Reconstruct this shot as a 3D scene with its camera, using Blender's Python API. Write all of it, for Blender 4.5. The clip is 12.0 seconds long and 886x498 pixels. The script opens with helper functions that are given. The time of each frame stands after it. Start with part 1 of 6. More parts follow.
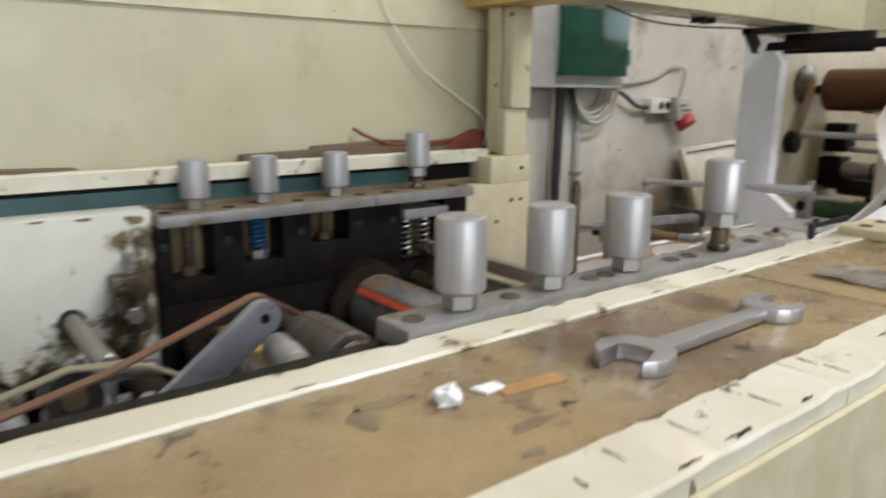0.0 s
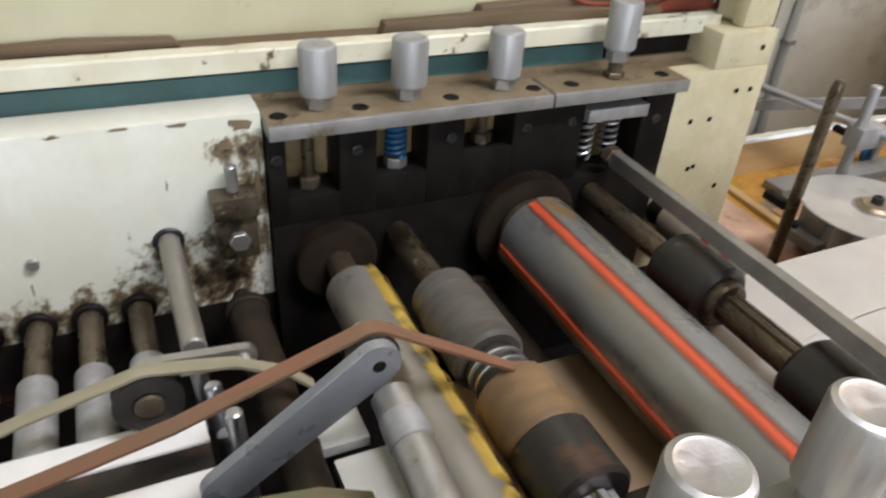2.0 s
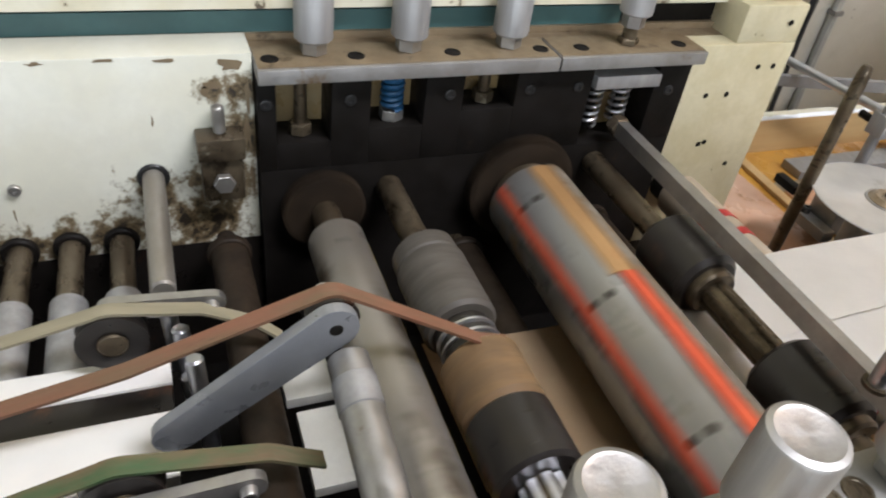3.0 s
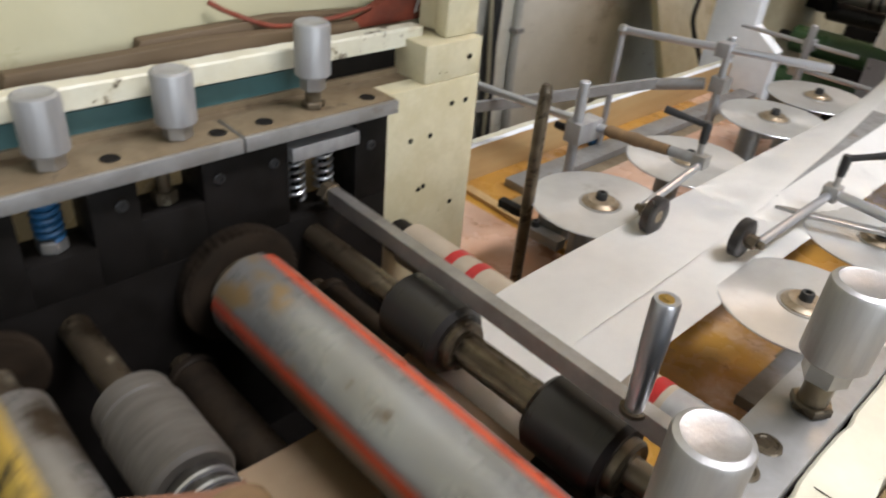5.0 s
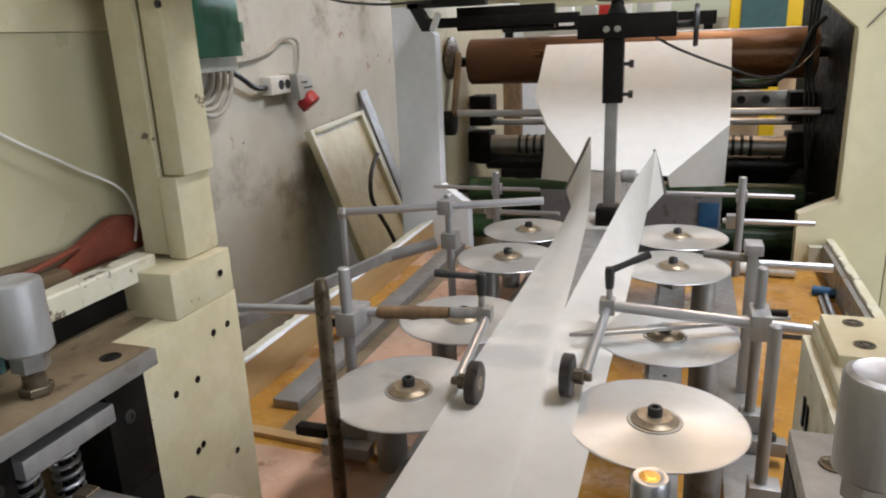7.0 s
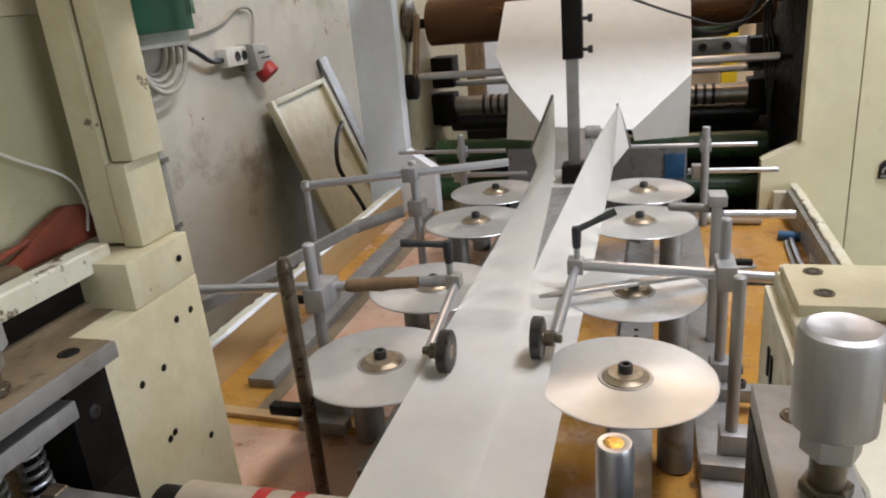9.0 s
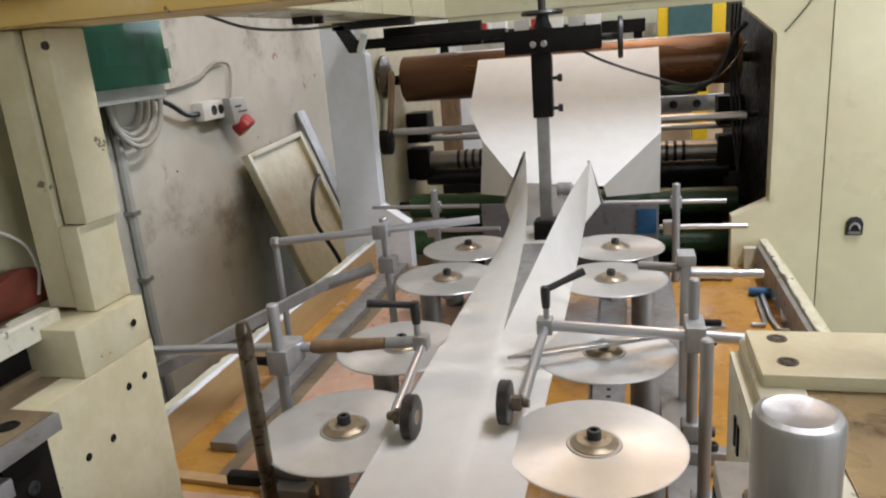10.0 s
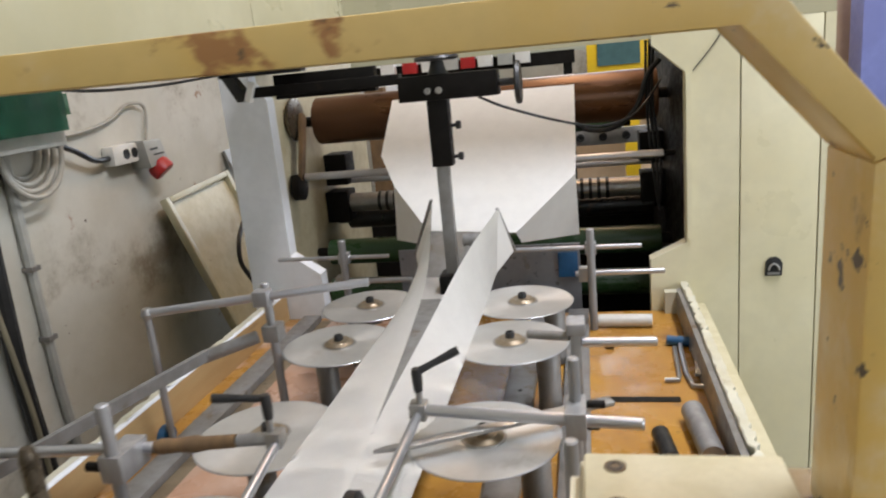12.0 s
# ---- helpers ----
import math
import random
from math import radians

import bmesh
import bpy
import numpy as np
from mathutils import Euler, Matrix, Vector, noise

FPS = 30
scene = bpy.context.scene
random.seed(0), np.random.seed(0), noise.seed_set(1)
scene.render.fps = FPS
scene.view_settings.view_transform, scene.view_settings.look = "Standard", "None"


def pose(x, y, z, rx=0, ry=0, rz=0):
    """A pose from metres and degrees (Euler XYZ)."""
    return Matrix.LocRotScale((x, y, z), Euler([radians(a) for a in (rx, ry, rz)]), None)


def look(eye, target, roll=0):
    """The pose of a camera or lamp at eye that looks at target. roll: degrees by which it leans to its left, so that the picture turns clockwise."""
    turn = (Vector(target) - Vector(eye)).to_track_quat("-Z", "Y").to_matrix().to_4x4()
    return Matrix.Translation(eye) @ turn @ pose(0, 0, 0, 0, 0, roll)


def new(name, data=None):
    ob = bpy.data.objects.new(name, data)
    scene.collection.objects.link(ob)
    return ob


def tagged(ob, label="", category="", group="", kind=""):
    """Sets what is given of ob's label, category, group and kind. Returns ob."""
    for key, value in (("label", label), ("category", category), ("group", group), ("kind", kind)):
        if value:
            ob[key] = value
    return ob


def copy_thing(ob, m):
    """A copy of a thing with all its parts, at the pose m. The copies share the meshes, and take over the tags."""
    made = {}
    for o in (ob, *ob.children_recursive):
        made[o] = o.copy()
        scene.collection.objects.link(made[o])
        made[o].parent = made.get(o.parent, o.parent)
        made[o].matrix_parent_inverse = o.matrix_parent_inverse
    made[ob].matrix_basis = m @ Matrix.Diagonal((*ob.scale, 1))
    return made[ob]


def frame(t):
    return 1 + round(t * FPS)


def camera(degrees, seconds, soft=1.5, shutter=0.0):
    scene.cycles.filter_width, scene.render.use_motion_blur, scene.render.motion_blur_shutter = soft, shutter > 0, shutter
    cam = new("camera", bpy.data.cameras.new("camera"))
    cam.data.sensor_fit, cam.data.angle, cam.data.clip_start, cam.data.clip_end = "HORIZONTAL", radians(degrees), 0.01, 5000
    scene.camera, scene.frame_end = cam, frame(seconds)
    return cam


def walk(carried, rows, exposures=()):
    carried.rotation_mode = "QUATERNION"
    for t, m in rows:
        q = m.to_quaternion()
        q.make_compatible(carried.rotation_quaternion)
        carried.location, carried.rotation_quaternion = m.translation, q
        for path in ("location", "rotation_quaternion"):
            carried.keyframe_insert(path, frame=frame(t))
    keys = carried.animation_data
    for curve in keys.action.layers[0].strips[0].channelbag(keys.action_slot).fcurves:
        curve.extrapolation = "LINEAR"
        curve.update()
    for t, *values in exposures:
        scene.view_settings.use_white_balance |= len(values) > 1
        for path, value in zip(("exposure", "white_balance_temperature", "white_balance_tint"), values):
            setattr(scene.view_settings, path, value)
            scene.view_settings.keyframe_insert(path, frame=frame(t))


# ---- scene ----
cam = camera(63.5, 12.0, 2.0, 0.5)
PATH = [
    (0, (0.026, 0.021, 1.181), (-1.509, 1.227, 0.744), 0.5),
    (0.2, (-0.005, 0.045, 1.183), (-1.481, 1.327, 0.76), 1.4),
    (0.5, (-0.053, 0.086, 1.194), (-1.597, 1.249, 0.681), 0.2),
    (1, (-0.129, 0.124, 1.236), (-1.624, 1.191, 0.444), 2.5),
    (1.5, (-0.167, 0.132, 1.278), (-1.658, 1.023, 0.287), 3.5),
    (2, (-0.198, 0.136, 1.289), (-1.691, 0.883, 0.186), 4.3),
    (2.4, (-0.195, 0.147, 1.3), (-1.645, 0.783, 0.078), 4.8),
    (2.5, (-0.202, 0.153, 1.295), (-1.645, 0.802, 0.072), 6.4),
    (2.7, (-0.203, 0.161, 1.298), (-1.638, 0.804, 0.062), 8.1),
    (4.5, (-0.215, 0.232, 1.299), (-1.51, 1.253, 0.167), 6.4),
    (5, (-0.244, 0.246, 1.293), (-1.419, 1.457, 0.22), 5.4),
    (5.5, (-0.286, 0.26, 1.293), (-1.296, 1.666, 0.29), 2.2),
    (6, (-0.328, 0.285, 1.279), (-1.075, 1.91, 0.385), 1.2),
    (6.5, (-0.361, 0.283, 1.263), (-1.079, 2.019, 0.576), -2.2),
    (7, (-0.372, 0.286, 1.254), (-1.002, 2.096, 0.683), -2.4),
    (7.5, (-0.369, 0.289, 1.252), (-0.966, 2.111, 0.683), -4.1),
    (9.3, (-0.362, 0.302, 1.26), (-0.901, 2.104, 0.579), -5.6),
    (9.5, (-0.357, 0.306, 1.262), (-0.877, 2.126, 0.618), -5.5),
    (10, (-0.354, 0.313, 1.264), (-0.861, 2.169, 0.717), -4.6),
    (10.5, (-0.351, 0.314, 1.263), (-0.857, 2.183, 0.762), -4.3),
    (11, (-0.34, 0.318, 1.267), (-0.821, 2.196, 0.772), -4.8),
    (11.5, (-0.317, 0.351, 1.276), (-0.72, 2.247, 0.781), -5.4),
    (12, (-0.265, 0.421, 1.291), (-0.676, 2.314, 0.794), -5.6),
]
EXPOSURES = [(0.0, -0.42), (1.0, -0.28), (2.5, -0.04), (4.5, -0.08), (5.5, -0.25), (7.0, -0.46), (12.0, -0.45)]
walk(cam, [(t, look(eye, target, roll)) for t, eye, target, roll in PATH], EXPOSURES)

# ---- light ----
world = bpy.data.worlds.new("world")
scene.world = world
world.use_nodes = True
wn = world.node_tree.nodes
sky = wn.new("ShaderNodeTexSky")
sky.sky_type, sky.sun_disc = "NISHITA", False
sky.sun_elevation, sky.sun_rotation = radians(35), radians(200)
wn["Background"].inputs["Strength"].default_value = 0.1
world.node_tree.links.new(sky.outputs[0], wn["Background"].inputs["Color"])


def area(name, m, sx, sy, watts, colour):
    data = bpy.data.lights.new(name, "AREA")
    data.shape, data.size, data.size_y, data.energy, data.color = "RECTANGLE", sx, sy, watts, colour
    ob = new(name, data)
    ob.matrix_world = m
    return ob


area("window_light", look((3.35, -0.2, 1.75), (-0.4, 1.2, 0.95)), 3.2, 1.4, 112, (0.87, 0.925, 1.0))
area("window_light", look((0.6, -2.85, 2.1), (0, 1.0, 1.0)), 3.2, 1.7, 12, (0.95, 0.95, 1.0))
area("window_light", look((0.4, 5.85, 2.2), (0, 1.6, 1.0)), 3.4, 1.6, 95, (0.80, 0.88, 1.0))
area("tube_light", look((0.45, 1.25, 3.2), (0.45, 1.25, 0)), 0.3, 1.6, 108, (0.91, 0.915, 0.99))
area("tube_light", look((-0.3, 3.2, 3.2), (-0.3, 3.2, 0)), 0.3, 2.4, 34, (1.0, 0.66, 0.40))

# ---- materials ----


def mat(name, a, b=None, rough=0.5, metal=0.0, scale=25.0, lo=0.35, hi=0.65, bump=0.08, bscale=220.0, stretch=(1, 1, 1), spots=(), rvar=0.12, coat=0.0, spec=0.5, grime=(), turned=0.0):
    """Two-colour mottled surface with fine relief; spots: (colour, scale, threshold, softness) layers of dirt or chips."""
    m = bpy.data.materials.new(name)
    m.use_nodes = True
    nt = m.node_tree
    n, l = nt.nodes, nt.links
    bsdf = n["Principled BSDF"]
    co = n.new("ShaderNodeTexCoord")
    mp = n.new("ShaderNodeMapping")
    mp.inputs["Scale"].default_value = stretch
    info = n.new("ShaderNodeObjectInfo")
    add = n.new("ShaderNodeVectorMath")
    add.operation = "ADD"
    l.new(co.outputs["Object"], mp.inputs["Vector"])
    l.new(mp.outputs[0], add.inputs[0])
    l.new(info.outputs["Random"], add.inputs[1])
    vec = add.outputs[0]

    def noise_tex(sc, det, rg=0.6):
        t = n.new("ShaderNodeTexNoise")
        t.inputs["Scale"].default_value, t.inputs["Detail"].default_value, t.inputs["Roughness"].default_value = sc, det, rg
        l.new(vec, t.inputs["Vector"])
        return t.outputs["Fac"]

    def steps(src, p, q):
        r = n.new("ShaderNodeMapRange")
        r.interpolation_type = "SMOOTHSTEP"
        r.inputs["From Min"].default_value, r.inputs["From Max"].default_value = p, q
        l.new(src, r.inputs["Value"])
        return r.outputs[0]

    def mixed(fac, c1, c2):
        x = n.new("ShaderNodeMix")
        x.data_type = "RGBA"
        l.new(fac, x.inputs[0])
        for s, c in ((6, c1), (7, c2)):
            if isinstance(c, tuple):
                x.inputs[s].default_value = (*c, 1)
            else:
                l.new(c, x.inputs[s])
        return x.outputs[2]

    b = b or tuple(0.72 * c for c in a)
    col = mixed(steps(noise_tex(scale, 8), lo, hi), a, b)
    fine = steps(noise_tex(scale * 7, 4), 0.3, 0.75)
    dark = tuple(0.8 * c for c in a)
    mfine = n.new("ShaderNodeMath")
    mfine.operation = "MULTIPLY"
    mfine.inputs[1].default_value = 0.35
    l.new(fine, mfine.inputs[0])
    col = mixed(mfine.outputs[0], col, dark)
    rfac = steps(noise_tex(scale * 2.3, 5), 0.3, 0.7)
    for c, sc, th, sf in spots:
        col = mixed(steps(noise_tex(sc, 7, 0.65), th, th + sf), col, c)
    if grime:
        total = None
        for gx, gy, gz, gr in grime:
            d = n.new("ShaderNodeVectorMath")
            d.operation = "DISTANCE"
            d.inputs[1].default_value = (gx, gy, gz)
            l.new(co.outputs["Object"], d.inputs[0])
            f = n.new("ShaderNodeMapRange")
            f.inputs["From Min"].default_value, f.inputs["From Max"].default_value = gr, gr * 0.15
            l.new(d.outputs["Value"], f.inputs["Value"])
            if total is None:
                total = f.outputs[0]
            else:
                mx = n.new("ShaderNodeMath")
                mx.operation = "MAXIMUM"
                l.new(total, mx.inputs[0]), l.new(f.outputs[0], mx.inputs[1])
                total = mx.outputs[0]
        sm = n.new("ShaderNodeMath")
        sm.operation = "MULTIPLY_ADD"
        l.new(noise_tex(70, 8, 0.7), sm.inputs[0])
        sm.inputs[1].default_value = 2.2
        l.new(total, sm.inputs[2])
        col = mixed(steps(sm.outputs[0], 1.55, 1.95), col, (0.13, 0.095, 0.05))
        col = mixed(steps(sm.outputs[0], 1.95, 2.2), col, (0.020, 0.015, 0.010))
    l.new(col, bsdf.inputs["Base Color"])
    bsdf.inputs["Specular IOR Level"].default_value = spec
    if turned:
        tg = n.new("ShaderNodeTangent")
        tg.direction_type, tg.axis = "RADIAL", "Z"
        l.new(tg.outputs[0], bsdf.inputs["Tangent"])
        bsdf.inputs["Anisotropic"].default_value = turned
    rr = n.new("ShaderNodeMapRange")
    rr.inputs["To Min"].default_value, rr.inputs["To Max"].default_value = max(0.05, rough - rvar), min(1, rough + rvar)
    l.new(rfac, rr.inputs["Value"])
    l.new(rr.outputs[0], bsdf.inputs["Roughness"])
    bsdf.inputs["Metallic"].default_value = metal
    bsdf.inputs["Coat Weight"].default_value = coat
    if bump:
        bp = n.new("ShaderNodeBump")
        bp.inputs["Strength"].default_value, bp.inputs["Distance"].default_value = bump, 0.002
        l.new(noise_tex(bscale, 5), bp.inputs["Height"])
        l.new(bp.outputs[0], bsdf.inputs["Normal"])
    return m


CHIP = (0.16, 0.12, 0.08)
M = dict(
    cream=mat("cream_paint", (0.59, 0.54, 0.37), (0.51, 0.455, 0.285), 0.42, spots=((CHIP, 34, 0.69, 0.02), ((0.36, 0.28, 0.14), 7, 0.58, 0.22), ((0.20, 0.14, 0.075), 80, 0.73, 0.02))),
    cream_clean=mat("cream_cover", (0.50, 0.47, 0.32), (0.43, 0.395, 0.25), 0.36, scale=4, spots=(((0.40, 0.34, 0.20), 5, 0.62, 0.2), (CHIP, 22, 0.75, 0.02), ((0.30, 0.24, 0.14), 60, 0.75, 0.02)), bump=0.03),
    white_paint=mat("white_paint", (0.83, 0.85, 0.87), (0.78, 0.795, 0.80), 0.4, scale=6, spots=((CHIP, 30, 0.74, 0.02), ((0.57, 0.55, 0.50), 8, 0.64, 0.2)), bump=0.03),
    frame_white=mat("frame_paint", (0.62, 0.60, 0.485), (0.53, 0.49, 0.355), 0.45, scale=11, spots=(((0.36, 0.28, 0.15), 13, 0.56, 0.14), ((0.09, 0.07, 0.045), 26, 0.62, 0.04), (CHIP, 70, 0.66, 0.02))),
    side_wall=mat("grimy_side_wall", (0.61, 0.615, 0.54), (0.55, 0.545, 0.45), 0.42, scale=9, spots=(((0.44, 0.38, 0.24), 10, 0.64, 0.16), (CHIP, 45, 0.735, 0.02)), grime=((0.025, -0.36, 0.875, 0.05), (0.025, -0.316, 0.88, 0.045), (0.025, -0.277, 0.88, 0.05), (0.025, -0.237, 0.885, 0.045), (0.025, -0.198, 0.885, 0.05), (0.025, -0.159, 0.885, 0.05), (0.025, -0.12, 0.885, 0.052), (0.025, -0.081, 0.89, 0.055), (0.025, -0.048, 0.93, 0.05), (0.025, -0.01, 0.9, 0.075), (0.025, 0.01, 0.94, 0.06), (0.025, 0.028, 0.98, 0.045), (0.025, 0.028, 1.02, 0.035), (0.025, 0.004, 1.026, 0.022), (0.025, -0.05, 0.86, 0.06))),
    yellow_frame=mat("amber_paint", (0.70, 0.50, 0.19), (0.68, 0.44, 0.11), 0.4, scale=7, spots=(((0.76, 0.72, 0.62), 4, 0.54, 0.2), ((0.36, 0.17, 0.06), 15, 0.60, 0.05), ((0.10, 0.07, 0.04), 30, 0.61, 0.03), ((0.22, 0.12, 0.05), 6, 0.62, 0.08))),
    board=mat("oily_board", (0.295, 0.215, 0.105), (0.225, 0.155, 0.075), 0.30, scale=14, spots=(((0.34, 0.28, 0.17), 7, 0.53, 0.2), ((0.15, 0.10, 0.055), 4.5, 0.54, 0.12), ((0.11, 0.07, 0.033), 13, 0.56, 0.10), ((0.045, 0.03, 0.018), 30, 0.62, 0.05)), bump=0.18),
    tray=mat("rusty_tray", (0.48, 0.25, 0.045), (0.35, 0.165, 0.035), 0.28, scale=6, spots=(((0.22, 0.10, 0.035), 12, 0.57, 0.15), ((0.56, 0.38, 0.27), 4, 0.53, 0.12), ((0.30, 0.16, 0.06), 22, 0.60, 0.08), ((0.05, 0.035, 0.025), 40, 0.68, 0.03)), bump=0.05),
    wood_orange=mat("tan_rim", (0.50, 0.34, 0.16), (0.43, 0.27, 0.115), 0.5, scale=20, stretch=(1, 0.15, 1), spots=(((0.22, 0.12, 0.05), 14, 0.60, 0.1),)),
    alu=mat("turned_aluminium", (0.46, 0.45, 0.44), (0.37, 0.36, 0.35), 0.45, 0.8, scale=60, stretch=(1, 1, 0.06), bump=0.15, bscale=500, spots=(((0.33, 0.315, 0.30), 40, 0.60, 0.1), ((0.26, 0.24, 0.21), 18, 0.66, 0.08)), turned=0.3),
    alu_old=mat("dull_aluminium", (0.38, 0.38, 0.38), (0.29, 0.285, 0.28), 0.5, 0.55, scale=50, stretch=(1, 1, 0.15), spots=(((0.2, 0.18, 0.15), 30, 0.66, 0.06),)),
    disc=mat("brushed_disc", (0.58, 0.575, 0.55), (0.50, 0.49, 0.46), 0.40, 0.65, scale=9, spots=(((0.39, 0.37, 0.33), 14, 0.58, 0.2), ((0.32, 0.29, 0.24), 60, 0.72, 0.05)), bump=0.02, rvar=0.06, turned=0.6),
    hub_steel=mat("stained_hub_steel", (0.34, 0.28, 0.20), (0.24, 0.18, 0.11), 0.4, 0.6, scale=60, spots=(((0.10, 0.07, 0.04), 50, 0.58, 0.1),)),
    steel=mat("worn_steel", (0.42, 0.41, 0.39), (0.34, 0.33, 0.31), 0.42, 0.85, scale=30, spots=(((0.16, 0.12, 0.08), 28, 0.64, 0.1),)),
    grey_steel=mat("grey_bar_steel", (0.29, 0.285, 0.275), (0.23, 0.22, 0.205), 0.45, 0.45, scale=30, spots=(((0.16, 0.105, 0.055), 18, 0.58, 0.14),)),
    oily_top=mat("oil_stain_and_gap_shade", (0.24, 0.185, 0.115), (0.17, 0.125, 0.075), 0.45, 0.2, scale=25, spots=(((0.07, 0.048, 0.027), 20, 0.58, 0.1),)),
    chrome=mat("chrome", (0.56, 0.57, 0.60), (0.53, 0.54, 0.57), 0.34, 0.9, scale=6, bump=0.0, rvar=0.0),
    dark_steel=mat("oily_steel_and_shade", (0.011, 0.0095, 0.0085), (0.007, 0.006, 0.005), 0.5, 0.0, scale=30, spots=(((0.035, 0.023, 0.015), 20, 0.63, 0.1),), spec=0.12),
    black=mat("black_plastic", (0.018, 0.018, 0.018), (0.012, 0.012, 0.012), 0.45),
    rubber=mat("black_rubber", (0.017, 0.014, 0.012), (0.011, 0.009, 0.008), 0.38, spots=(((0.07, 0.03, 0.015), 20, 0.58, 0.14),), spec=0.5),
    rubber_tan=mat("tan_rubber", (0.20, 0.12, 0.055), (0.13, 0.08, 0.04), 0.6, scale=20, stretch=(3, 1, 1), spots=(((0.05, 0.04, 0.03), 25, 0.62, 0.1),)),
    rubber_grey=mat("grey_rubber", (0.095, 0.085, 0.072), (0.06, 0.052, 0.043), 0.6, scale=20, stretch=(4, 1, 1)),
    shaft=mat("oily_shaft", (0.15, 0.12, 0.08), (0.07, 0.052, 0.033), 0.34, 0.6, scale=30, stretch=(0.5, 1, 1), spots=(((0.03, 0.021, 0.012), 26, 0.54, 0.1), ((0.30, 0.27, 0.20), 34, 0.64, 0.06)), bump=0.2),
    drum=mat("drum_plate", (0.27, 0.24, 0.195), (0.20, 0.16, 0.115), 0.5, 0.25, scale=26, lo=0.42, hi=0.58, spots=(((0.26, 0.145, 0.05), 13, 0.54, 0.08), ((0.08, 0.055, 0.03), 50, 0.63, 0.04), ((0.40, 0.37, 0.31), 70, 0.66, 0.03)), bump=0.5),
    drum_steel=mat("drum_steel", (0.30, 0.30, 0.29), (0.22, 0.20, 0.17), 0.36, 0.6, scale=16, stretch=(0.3, 1, 1), spots=(((0.26, 0.15, 0.06), 16, 0.58, 0.10), ((0.10, 0.07, 0.04), 40, 0.62, 0.05)), bump=0.12),
    drum_smooth=mat("drum_smooth_plate", (0.33, 0.335, 0.33), (0.27, 0.26, 0.235), 0.32, 0.6, scale=14, stretch=(0.5, 1, 1), spots=(((0.33, 0.22, 0.10), 17, 0.59, 0.07), ((0.12, 0.08, 0.045), 45, 0.66, 0.04)), bump=0.12),
    tray_pink=mat("pinkish_tray_paint", (0.47, 0.27, 0.17), (0.52, 0.36, 0.27), 0.3, scale=6, spots=(((0.40, 0.17, 0.05), 5, 0.55, 0.15), ((0.20, 0.10, 0.05), 20, 0.62, 0.08), ((0.06, 0.04, 0.03), 45, 0.70, 0.03)), bump=0.05),
    drum_tan=mat("tan_strip", (0.36, 0.21, 0.085), (0.27, 0.15, 0.06), 0.5, scale=16, stretch=(0.5, 1, 1), spots=(((0.42, 0.12, 0.04), 14, 0.60, 0.1), ((0.08, 0.05, 0.03), 40, 0.62, 0.05)), bump=0.3),
    gear=mat("oily_gear", (0.032, 0.022, 0.014), (0.018, 0.013, 0.009), 0.6, 0.0, scale=40, spec=0.2),
    red_strip=mat("red_strip", (0.55, 0.085, 0.03), (0.44, 0.06, 0.025), 0.5, scale=20, spots=(((0.25, 0.12, 0.05), 25, 0.62, 0.1),)),
    rag=mat("dull_red_cloth", (0.22, 0.045, 0.02), (0.13, 0.03, 0.015), 0.8, scale=30),
    roller_beige=mat("dirty_beige_roller", (0.40, 0.34, 0.26), (0.30, 0.24, 0.17), 0.5, scale=20, stretch=(0.5, 1, 1), spots=(((0.12, 0.07, 0.04), 20, 0.58, 0.1),)),
    tape=mat("tan_tape", (0.40, 0.235, 0.09), (0.33, 0.18, 0.065), 0.4, scale=40),
    red=mat("red_plastic", (0.42, 0.02, 0.02), (0.34, 0.015, 0.015), 0.4),
    yellow=mat("yellow_paint", (0.54, 0.37, 0.07), (0.42, 0.27, 0.05), 0.45, scale=18, spots=(((0.16, 0.11, 0.04), 20, 0.49, 0.12), ((0.05, 0.035, 0.015), 40, 0.55, 0.05), ((0.09, 0.065, 0.025), 9, 0.53, 0.12))),
    yellow_panel=mat("yellow_panel", (0.75, 0.50, 0.02), (0.70, 0.45, 0.02), 0.4, scale=8),
    belt=mat("brown_belt", (0.20, 0.085, 0.05), (0.13, 0.09, 0.05), 0.55, scale=18, stretch=(3, 0.5, 0.5), spots=(((0.07, 0.045, 0.03), 30, 0.60, 0.1),)),
    belt_olive=mat("olive_belt", (0.28, 0.25, 0.17), (0.20, 0.18, 0.12), 0.65, scale=18, stretch=(3, 0.4, 0.4)),
    belt_green=mat("green_brown_belt", (0.15, 0.10, 0.055), (0.05, 0.10, 0.04), 0.65, scale=26, stretch=(2, 0.5, 0.5)),
    paper=mat("white_paper", (0.90, 0.89, 0.86), (0.88, 0.865, 0.82), 0.7, scale=5, bump=0.02, spots=(((0.80, 0.77, 0.68), 3.5, 0.62, 0.2),)),
    paper_scrap=mat("scrap_paper", (0.82, 0.82, 0.80), (0.76, 0.75, 0.71), 0.8),
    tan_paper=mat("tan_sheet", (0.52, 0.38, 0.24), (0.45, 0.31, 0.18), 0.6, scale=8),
    plaster=mat("dirty_plaster", (0.60, 0.585, 0.515), (0.48, 0.46, 0.385), 0.8, scale=2.2, spots=(((0.27, 0.235, 0.175), 3.0, 0.53, 0.18), ((0.33, 0.20, 0.13), 8, 0.64, 0.07), ((0.10, 0.065, 0.045), 26, 0.69, 0.03)), bump=0.15, bscale=60),
